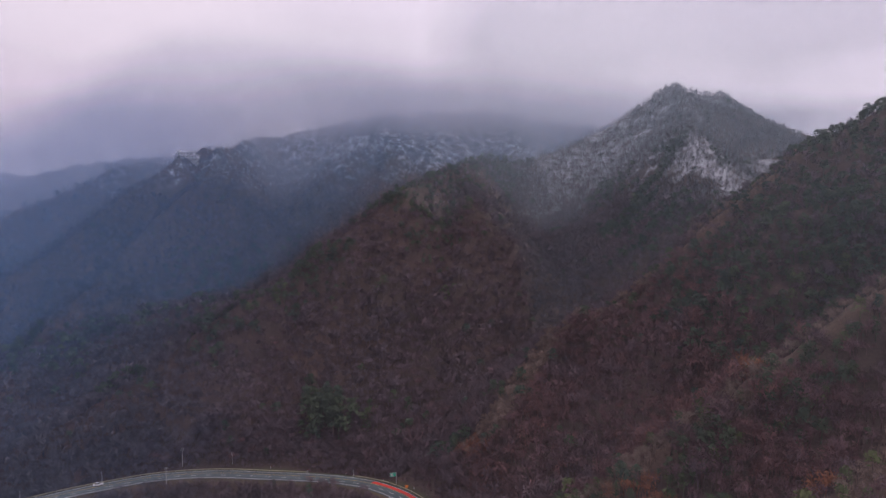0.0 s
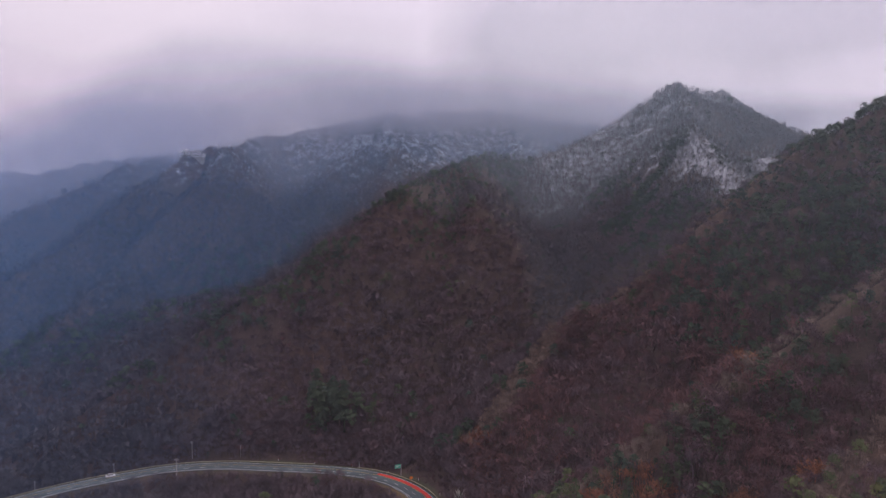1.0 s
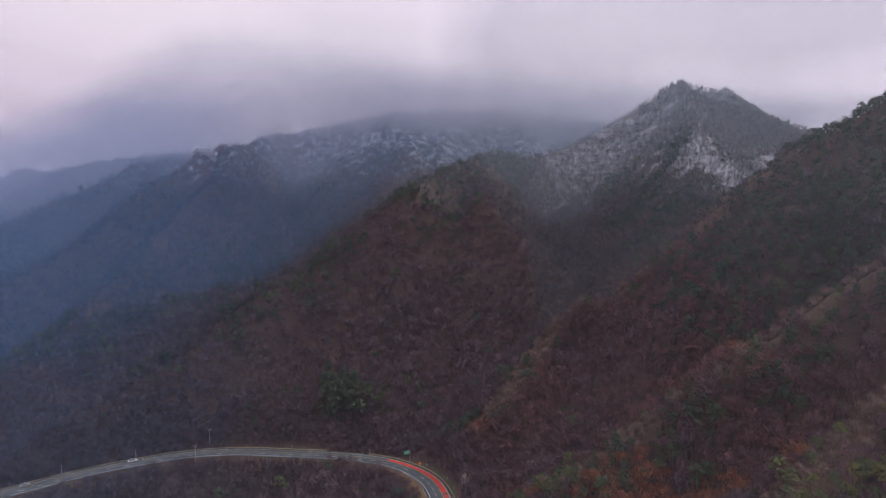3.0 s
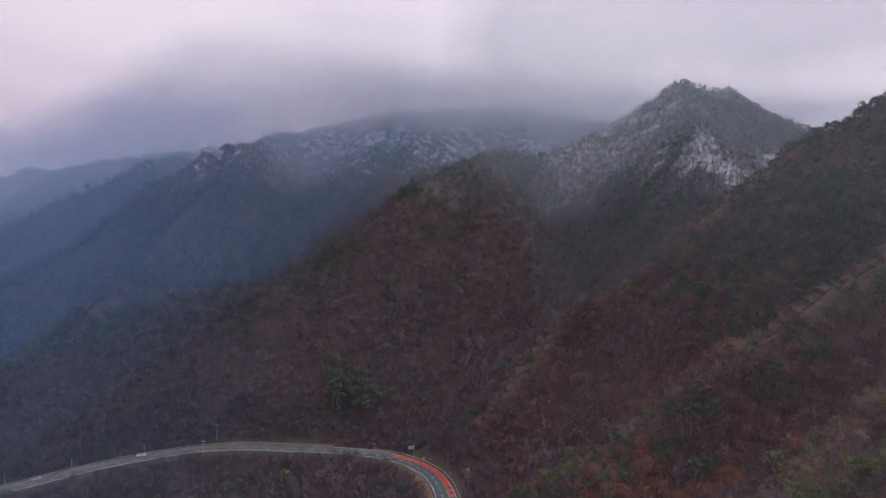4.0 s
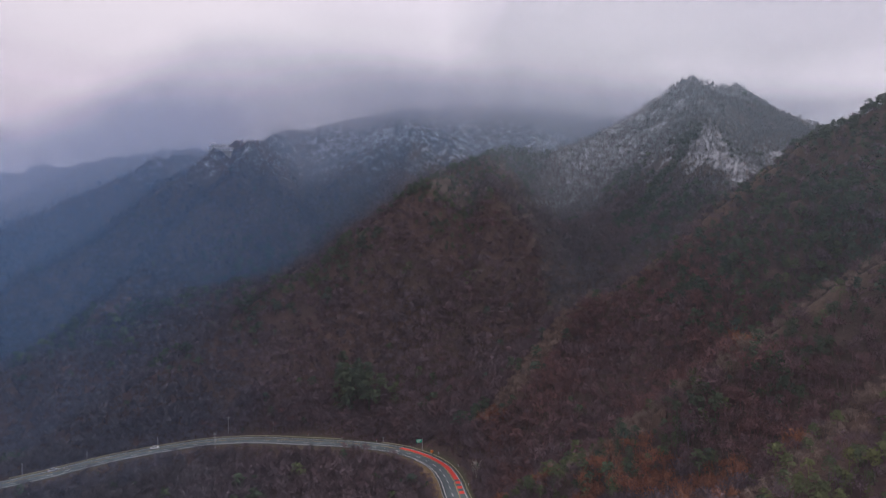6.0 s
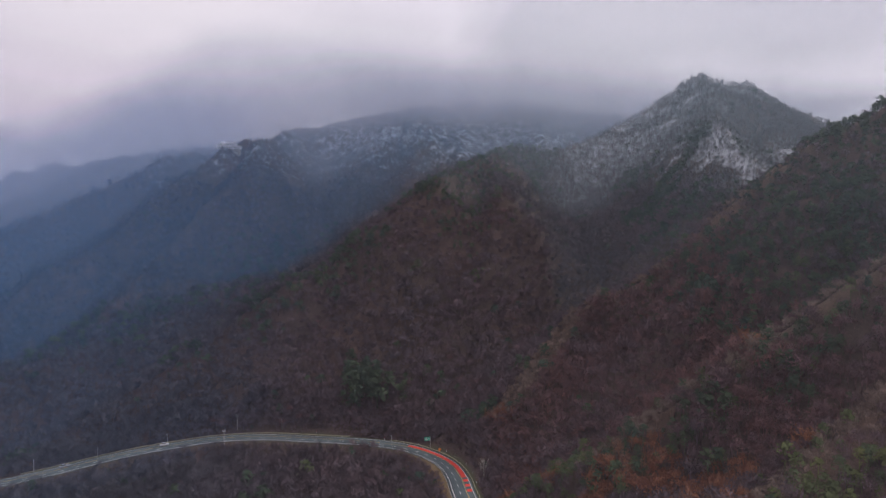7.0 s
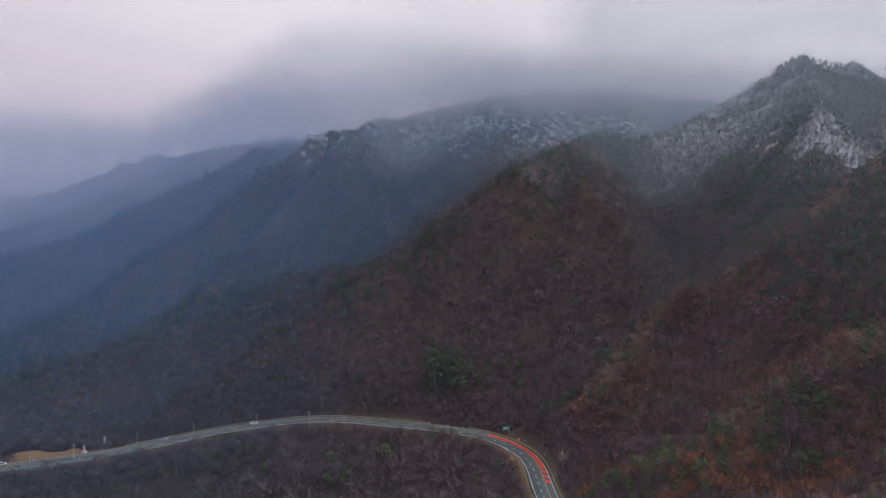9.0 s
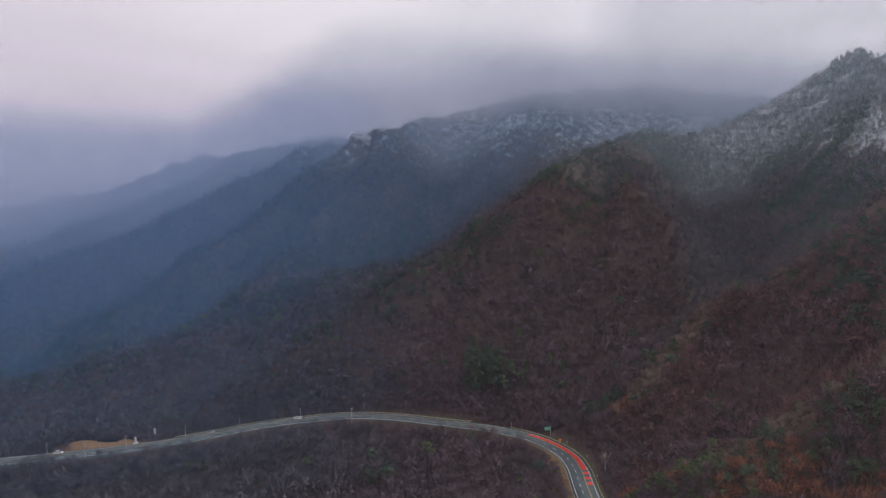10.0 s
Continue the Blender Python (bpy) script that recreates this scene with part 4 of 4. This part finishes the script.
STEEL = plain("galvanised_steel", (0.50, 0.52, 0.53), 0.4, 0.6, 0.12)
RAIL_PAINT = plain("yellowed_rail_paint", (0.42, 0.40, 0.26), 0.5, 0.0, 0.2)
CONCRETE = plain("concrete", (0.42, 0.41, 0.39), 0.85)
SIGN_GREEN = plain("sign_green", (0.0, 0.45, 0.26), 0.4, 0.0, 0.08)
SIGN_WHITE = plain("sign_white", (0.75, 0.76, 0.75), 0.4, 0.0, 0.05)
ORANGE = plain("orange_plastic", (0.75, 0.22, 0.03), 0.5, 0.0, 0.1)
WHITE_WALL = plain("white_wall", (0.84, 0.83, 0.82), 0.7, 0.0, 0.08, 0.4)
DARK_GLASS = plain("dark_glass", (0.06, 0.07, 0.085), 0.1, 0.0, 0.2)
ROOF_GREY = plain("roof_grey", (0.30, 0.30, 0.32), 0.7)
STONE = plain("pale_granite", (0.55, 0.54, 0.52), 0.8, 0.0, 0.15, 0.7)
WHITE_CAR = plain("white_car_paint", (0.78, 0.79, 0.8), 0.2, 0.0, 0.03)
SILVER_CAR = plain("silver_car_paint", (0.55, 0.58, 0.6), 0.25, 0.3, 0.03)
RUBBER = plain("rubber", (0.03, 0.03, 0.03), 0.9)
RED_GLASS = plain("red_lamp_glass", (0.4, 0.01, 0.01), 0.2)
LAMP_GLASS = plain("clear_lamp_glass", (0.7, 0.7, 0.68), 0.1)
TILES = plain("dark_sheet_roof", (0.10, 0.10, 0.12), 0.6)


def frame_on_road(s, off):
    """A place beside the road, s metres along and off metres to the left of the middle, and the heading in degrees."""
    seg = np.r_[0, np.cumsum(np.linalg.norm(np.diff(FINE_ROAD[:, :2], axis=0), axis=1))]
    p = [float(np.interp(s, seg, FINE_ROAD[:, k])) for k in range(3)]
    q = [float(np.interp(s + 1, seg, FINE_ROAD[:, k])) for k in range(3)]
    a = math.atan2(q[1] - p[1], q[0] - p[0])
    return p[0] - math.sin(a) * off, p[1] + math.cos(a) * off, p[2], math.degrees(a)


def guard_rail(s0, s1, off, label):
    """Corrugated rail on posts that follows the road's edge."""
    x, y, z, _ = frame_on_road(s0, off)
    rail = tagged(new("guard_rail"), label, "guard rail", "guard rails along the road")
    post_mesh = None
    for s in np.arange(s0, s1, 4.0):
        px, py, pz, a = frame_on_road(s, off + (-0.08 if off < 0 else 0.08))
        if post_mesh is None:
            ob = part("post", rod(0.07, 0.85, sides=8), STEEL, rail)
            post_mesh = ob.data
        else:
            ob = new("post", post_mesh)
            ob.parent = rail
        ob.matrix_world = pose(px, py, pz - 0.1, 0, 0, a)
    bm = bmesh.new()
    last = None
    profile = [(0.0, 0.36), (0.06, 0.44), (0.0, 0.52), (0.06, 0.62), (0.0, 0.70)]
    for s in np.arange(s0, s1 + 0.1, 2.0):
        px, py, pz, a = frame_on_road(s, off)
        nx, ny = -math.sin(radians(a)), math.cos(radians(a))
        row = [bm.verts.new((px + nx * d, py + ny * d, pz + h)) for d, h in profile]
        if last:
            for k in range(4):
                bm.faces.new((last[k], last[k + 1], row[k + 1], row[k]))
        last = row
    part("beam", bm, RAIL_PAINT if off < 0 else STEEL, rail)


guard_rail(way_at(56, 235), way_at(30, 343), -5.9, "weathered yellowish steel guard rail on the outside of the bend")
guard_rail(way_at(10, 353), way_at(-150, 344), -5.9, "grey steel guard rail below the wooded slope")
guard_rail(way_at(56, 235), way_at(52, 318), 5.8, "grey steel guard rail on the inside of the bend")
guard_rail(way_at(20, 348), way_at(-120, 360), 5.8, "grey steel guard rail above the hollow")


def road_sign():
    x, y, z, a = frame_on_road(way_at(48, 324), -6.9)
    s = thing("direction_sign", x, y, "green direction sign on a single steel post beside the bend", "road sign", z=z - 0.2, turn=8)
    part("post", rod(0.11, 6.6, sides=10), STEEL, s, "grey steel post")
    for h in (4.9, 5.9):
        part("arm", rod(0.06, 3.1, (-3.1, 0, h), "X"), STEEL, s)
    panel = part("panel", block((3.0, 0.08, 1.9), (-1.75, -0.1, 4.5), 0.02), SIGN_GREEN, s, "green sheet panel")
    border = bmesh.new()
    for w, h, cx, cz in ((2.8, 0.06, 0, 1.72), (2.8, 0.06, 0, 0.12), (0.06, 1.6, -1.38, 0.12), (0.06, 1.6, 1.38, 0.12)):
        block((w, 0.02, h), (-1.75 + cx, -0.15, 4.5 + cz), 0, border)
    part("border", border, SIGN_WHITE, panel, "white border")
    bars = bmesh.new()
    for w, cx, cz in ((1.2, -0.5, 1.15), (0.7, 0.7, 1.15), (1.5, -0.3, 0.6)):
        block((w, 0.02, 0.26), (-1.75 + cx, -0.15, 4.5 + cz), 0, bars)
    part("lettering_bars", bars, SIGN_WHITE, panel, "white bars")


road_sign()


def orange_box():
    x, y, z, a = frame_on_road(way_at(52, 318.5), -7.2)
    s = thing("grit_box", x, y, "small orange grit box on the verge near the road sign", "grit box", z=z - 0.15, turn=a)
    part("bin", block((1.5, 1.0, 1.3), (0, 0, 0), 0.08), ORANGE, s)
    part("lid", block((1.6, 1.1, 0.35), (0, 0, 1.3), 0.12), ORANGE, s)


orange_box()


def street_lamp(x, y, tall, toward, label, z=None):
    s = thing("street_lamp", x, y, label, "street lamp", "poles along the road", turn=toward, z=z)
    part("pole", rod(0.12, tall + 1.0, (0, 0, -1.0), taper=0.55, sides=10), STEEL, s)
    part("arm", rod(0.05, 1.7, (0, 0, tall - 0.1), "X", 0.8, 8), STEEL, s)
    head = part("lamp_head", block((0.75, 0.28, 0.14), (1.8, 0, tall - 0.12), 0.05), ROOF_GREY, s)
    part("lens", block((0.5, 0.2, 0.03), (1.8, 0, tall - 0.155), 0.01), LAMP_GLASS, head)


def utility_pole(x, y, tall, label, z=None):
    s = thing("utility_pole", x, y, label, "utility pole", "poles along the road", z=z)
    part("pole", rod(0.17, tall + 1.0, (0, 0, -1.0), taper=0.6, sides=12), CONCRETE, s, "pale concrete pole")
    for h in (0.5, 1.2):
        arm = part("crossarm", block((2.0, 0.1, 0.1), (0, 0.14, tall - h), 0.02), STEEL, s)
        for k in (-0.85, -0.3, 0.3, 0.85):
            part("insulator", rod(0.05, 0.22, (k, 0.14, tall - h + 0.1), taper=0.7, sides=8), SIGN_WHITE, arm, "white insulator")


utility_pole(-55.5, 367.0, 9.0, "tall concrete utility pole at the road's edge")
utility_pole(-50.5, 386.0, 9.5, "tall concrete utility pole at the foot of the wooded slope")
utility_pole(-171, 333.0, 7.5, "concrete utility pole beside the grass bank", -5)
utility_pole(-185, 318.5, 8.0, "concrete utility pole below the lay-by")
utility_pole(-223.5, 310.5, 7.0, "concrete utility pole at the side road")
street_lamp(-25, 380.5, 6.0, -90, "steel street lamp by the wooded slope")
street_lamp(-88, 379.8, 5.5, -90, "steel street lamp on the outside of the bend")
street_lamp(-121, 367.5, 5.0, -60, "short steel street lamp beside the guard rail")
street_lamp(-147, 353.0, 6.5, -60, "steel street lamp before the grass bank")
street_lamp(-211, 329.5, 4.5, -70, "short steel street lamp at the end of the grass bank", -5)
street_lamp(35.5, 347.0, 3.2, -120, "short steel lamp on the verge above the bend")


def delineator(x, y):
    s = thing("marker_post", x, y, "short white marker post with a red top on the verge", "marker post", "poles along the road")
    part("post", rod(0.08, 1.2, sides=8), SIGN_WHITE, s)
    part("cap", rod(0.085, 0.3, (0, 0, 1.2), sides=8), RED_GLASS, s, "red cap")


for off in (40, 60, 80, 100, 120, 140, 160):
    gx, gy, _, _ = frame_on_road(way_at(56, 235) + off, -7.4)
    delineator(gx, gy)


def car(s, off, paint, label, flip):
    x, y, z, a = frame_on_road(s, off)
    c = thing("car", x, y, label, "car", "cars on the road", turn=a + (180 if flip else 0), z=z + 0.02)
    bm = block((4.5, 1.8, 0.72), (0, 0, 0.28), 0.16)
    body = part("body", bm, paint, c)
    cabin = block((2.5, 1.6, 0.6), (-0.25, 0, 0.95), 0.0)
    for v in cabin.verts:
        if v.co.z > 1.3:
            v.co.x = -0.25 + (v.co.x + 0.25) * 0.68
            v.co.y *= 0.84
    bmesh.ops.bevel(cabin, geom=list(cabin.edges), offset=0.06, segments=2, affect="EDGES")
    part("windows", cabin, DARK_GLASS, c, "dark tinted glass")
    part("roof", block((1.6, 1.32, 0.06), (-0.25, 0, 1.53), 0.03), paint, c)
    for wx in (-1.4, 1.4):
        for wy in (-0.82, 0.82):
            wheel = part("wheel", rod(0.33, 0.2, (wx, wy - 0.1, 0.33), "Y", sides=16), RUBBER, c, "black tyre")
            part("rim", rod(0.19, 0.22, (wx, wy - 0.11, 0.33), "Y", sides=10), STEEL, wheel)
    for wy in (-0.62, 0.62):
        part("headlight", block((0.06, 0.34, 0.16), (2.23, wy, 0.66), 0.02), LAMP_GLASS, c, "clear headlight")
        part("tail_light", block((0.06, 0.3, 0.16), (-2.23, wy, 0.68), 0.02), RED_GLASS, c, "red tail light")


car(way_at(-88, 373), -3.0, WHITE_CAR, "white saloon car driving along the far side of the bend", True)
car(way_at(-132, 353), -3.0, SILVER_CAR, "silver saloon car on the straight past the bend", True)
car(way_at(-202, 323), -3.0, WHITE_CAR, "white car passing the lay-by", True)


def monument(x, y, tall, label):
    """A standing carved stone on a plinth, as one plain mesh."""
    bm = block((2.4, 2.4, 0.7), (0, 0, -0.2), 0.08)
    block((1.7, 1.7, 0.5), (0, 0, 0.5), 0.06, bm)
    rod(0.62, tall - 2.2, (0, 0, 1.0), taper=0.72, sides=14, bm=bm)
    bmesh.ops.create_uvsphere(bm, u_segments=14, v_segments=10, radius=0.52, matrix=Matrix.Translation((0, 0, tall - 0.85)) @ Matrix.Diagonal((1, 1, 1.3, 1)))
    me = bpy.data.meshes.new("stone_monument")
    bm.to_mesh(me)
    bm.free()
    me.materials.append(STONE)
    ob = tagged(new("stone_monument", me), label, "monument")
    ob.matrix_world = pose(x, y, float(ground_height(np.array([x]), np.array([y]))[0]))


monument(-166, 357, 6.5, "tall pale carved stone monument above the grass bank")
monument(-170.5, 343, 4.2, "smaller pale stone monument by the road's edge")


def shed(x, y, size, turn, wall_mat, label, opening=True):
    w, d, h = size
    s = thing("shed", x, y, label, "shed", turn=turn)
    part("wall", block((w, d, h + 1.0), (0, 0, -1.0), 0.03), wall_mat, s)
    roof = bmesh.new()
    rows = [[roof.verts.new((sx * (w / 2 + 0.4), yy, zz)) for sx in (-1, 1)] for yy, zz in
            ((-d / 2 - 0.4, h - 0.1), (0, h + d * 0.22), (d / 2 + 0.4, h - 0.1), (d / 2 + 0.4, h - 0.28), (0, h + d * 0.22 - 0.18), (-d / 2 - 0.4, h - 0.28))]
    for k in range(6):
        p, q = rows[k], rows[(k + 1) % 6]
        roof.faces.new((p[0], p[1], q[1], q[0]))
    part("roof", roof, TILES, s, "dark sheet roof")
    if opening:
        for k in (-0.28, 0.05, 0.33):
            win = part("window", block((w * 0.2, 0.1, h * 0.35), (k * w, -d / 2, h * 0.4), 0.02), SIGN_WHITE, s, "white framed window")
            part("pane", block((w * 0.17, 0.06, h * 0.29), (k * w, -d / 2 - 0.04, h * 0.43), 0.01), DARK_GLASS, win)


shed(-178, 313, (7.5, 3.5, 2.4), 12, plain("grey_boards", (0.20, 0.19, 0.18), 0.8), "low grey shed with a dark sheet roof in the hollow")
shed(-146, 309, (3.6, 3.0, 2.4), -15, WHITE_WALL, "small white hut among the bare trees below the road", False)


def summit_station():
    """The pale two-storey station on the ridge, its terraces and the mast."""
    x, y = -109, 860
    z = 200.0
    s = thing("ridge_station", x, y, "white two-storey hilltop station with flat roofs on a rocky ridge", "building", z=z, turn=-8)
    part("base_wall", block((25, 8.6, 9), (0, 0.3, -8.6), 0.2), CONCRETE, s, "grey concrete base wall")
    low = part("lower_storey", block((27, 10, 3.4), (0, 0, 0.4), 0.12), WHITE_WALL, s)
    high = part("upper_storey", block((19, 8, 2.8), (-1.5, 1, 4.2), 0.12), WHITE_WALL, s)
    part("terrace_slab", block((29, 12, 0.45), (0, -0.4, 3.8), 0.08), SIGN_WHITE, s, "white terrace slab")
    part("roof_slab", block((21, 10, 0.5), (-1.5, 0.8, 7.0), 0.08), SIGN_WHITE, s, "white flat roof slab")
    part("stair_tower", block((3.4, 4, 2.4), (-8.5, 2, 7.4), 0.1), WHITE_WALL, s)
    for k in range(8):
        part("window", block((1.7, 0.3, 1.1), (-11.3 + 3.2 * k, -5.0, 1.5), 0.03), DARK_GLASS, low, "dark window")
    for k in range(5):
        part("window", block((1.8, 0.3, 1.0), (-8.6 + 3.5 * k, -3.0, 5.3), 0.03), DARK_GLASS, high, "dark window")
    for k in range(11):
        part("rail_post", rod(0.06, 1.1, (-14 + 2.8 * k, -6.2, 4.25), sides=6), STEEL, s)
    part("hand_rail", rod(0.06, 28.0, (-14, -6.2, 5.3), "X", sides=6), STEEL, s)


summit_station()


def cable_pylon(x, y, z):
    s = thing("cable_pylon", x, y, "dark steel cable car pylon standing on a hazy ridge", "pylon", z=z)
    part("mast", rod(0.9, 14, (0, 0, -4), taper=0.6, sides=10), ROOF_GREY, s)
    part("crossbeam", block((9, 0.8, 0.8), (0, 0, 9.4), 0.1), ROOF_GREY, s)
    for k in (-3.8, 3.8):
        part("sheave_rail", block((0.7, 4.5, 0.6), (k, 0, 10.2), 0.1), STEEL, s)


cable_pylon(-197, 886, float(ground_height(np.array([-197.0]), np.array([886.0]))[0]) + 1)


# side road that leaves the lay-by
side_line = spline([(-205, 316.5, 0), (-218, 312, 0), (-232, 303, 0), (-255, 286, 0), (-285, 262, 0)], 1.0)
side_line[:, 2] = np.maximum(ground_height(side_line[:, 0], side_line[:, 1]), np.linspace(-5.1, -16, len(side_line)))
side_road = road_part("side_road", ribbon(side_line, 3.0, -3.0, 0.05), CONCRETE, None, 0.6)
tagged(side_road, "narrow pale concrete side road dropping from the lay-by", "road", kind="structure")


# ---- single trees ----
def tree_meshes(kind, seed, count, **size):
    rng = np.random.default_rng(seed)
    if kind == "stems":
        return frosted_shape(rng, count, 1.1, **size)
    tr, cr = (bare_shape(rng, count, 0.7, **size) if kind == "bare" else pine_shape(rng, count, 0.62, **size))
    return tr, cr


def tree_thing(name, shapes, tint, bark, leaf, x, y, scale, turn, label, category, group, sink=0.1):
    t = thing(name, x, y, label, category, group, turn=turn)
    t.location.z -= sink
    t.scale = (scale, scale, scale)
    for piece, mat, corners in (("trunk", bark, shapes[0]), ("crown", leaf, shapes[1])):
        me = mesh_from(piece, corners, np.arange(len(corners)).reshape(-1, 3), mat, [("tint", np.full(len(corners), tint)), ("snow", np.zeros(len(corners))), ("puff", puff_of(corners, shapes[1][:, 2].max()))])
        ob = new(piece, me)
        ob.parent = t
    return t


def grove(name, kind, seed, places, tint, bark, leaf, label, category, group, count, size, variants=3, **shape):
    """Single trees at the given places, of a few shapes that are shared."""
    rng = np.random.default_rng(seed)
    first = []
    for k, (x, y) in enumerate(places):
        scale, turn = size * rng.uniform(0.8, 1.2), rng.uniform(0, 360)
        if k < variants:
            first.append(tree_thing(name, tree_meshes(kind, seed * 10 + k, count, **shape), tint + 0.06 * (k - 1), bark, leaf, x, y, scale, turn, label, category, group))
        else:
            z = float(ground_height(np.array([x]), np.array([y]))[0]) - 0.1
            c = copy_thing(first[k % variants], pose(x, y, z, 0, 0, turn))
            c.scale = (scale, scale, scale)


def scatter(seed, cx, cy, rx, ry, n, gap=2.6, clear=9.0):
    rng = np.random.default_rng(seed)
    got = []
    while len(got) < n:
        x, y = cx + rng.normal() * rx, cy + rng.normal() * ry
        d, _, _ = road_side(np.array([x]), np.array([y]))
        if d[0] > clear and all(math.hypot(x - a, y - b) > gap for a, b in got):
            got.append((x, y))
        else:
            gap *= 0.998
    return got


grove("white_barked_tree", "stems", 3, [(70.6, 278)], 1.0, PALE_BARK, twigs("pale_twigs", [(0.0, (0.6, 0.56, 0.5)), (1.0, (0.72, 0.68, 0.6))]),
      "pale leafless tree with thin bare limbs beside the guard rail", "tree", "", 60, 1.15, 1, tall=8.5, spread=3.0)
grove("pine_tree", "pine", 4, scatter(4, 24, 388, 5, 5, 12), 0.15, BARK, NEEDLES, "tall dark green pine in a grove on the brown slope", "pine tree", "pines on the brown slope", 90, 1.75, tall=9.0, spread=2.5)
grove("pine_tree", "pine", 6, scatter(6, 92, 226, 13, 9, 40) + scatter(7, 140, 206, 22, 8, 22), 0.55, BARK, NEEDLES, "olive green pine among bare trees on the spur above the road", "pine tree", "pines on the spur", 60, 0.95)
grove("pine_tree", "pine", 8, scatter(8, 158, 148, 16, 10, 22), 0.6, BARK, NEEDLES, "yellow-green pine on the slope close to the camera", "pine tree", "pines on the near slope", 60, 1.0)
grove("oak_tree", "bare", 9, scatter(9, 97, 170, 11, 9, 34, 3.2), 0.80, BARK, BARE, "oak with rust-orange dead leaves on the near slope", "oak tree", "rust-coloured oaks", 120, 0.95)
grove("bare_tree", "bare", 11, scatter(11, 20, 320, 26, 12, 40, 3.4, 12), 0.34, BARK, BARE, "leafless grey-brown tree in the hollow below the road", "tree", "bare trees below the road", 160, 0.8, 5)
grove("bare_tree", "bare", 12, scatter(12, -60, 335, 40, 12, 45, 3.4, 13), 0.25, BARK, BARE, "leafless grey tree in the hollow inside the bend", "tree", "bare trees below the road", 160, 0.85, 5)
grove("bare_tree", "bare", 13, scatter(13, 0, 385, 40, 6, 30, 3.4, 11), 0.4, BARK, BARE, "leafless mauve-brown tree above the road", "tree", "bare trees above the road", 160, 0.95, 5)
grove("yellow_bush", "bare", 14, [(-86, 289), (-84, 291.5), (-210, 300)], 1.0, BARK, twigs("yellow_leaves", [(0.0, (0.30, 0.25, 0.05)), (1.0, (0.38, 0.30, 0.08))]), "bush with yellow-green leaves in the hollow", "bush", "", 220, 0.55, 1)
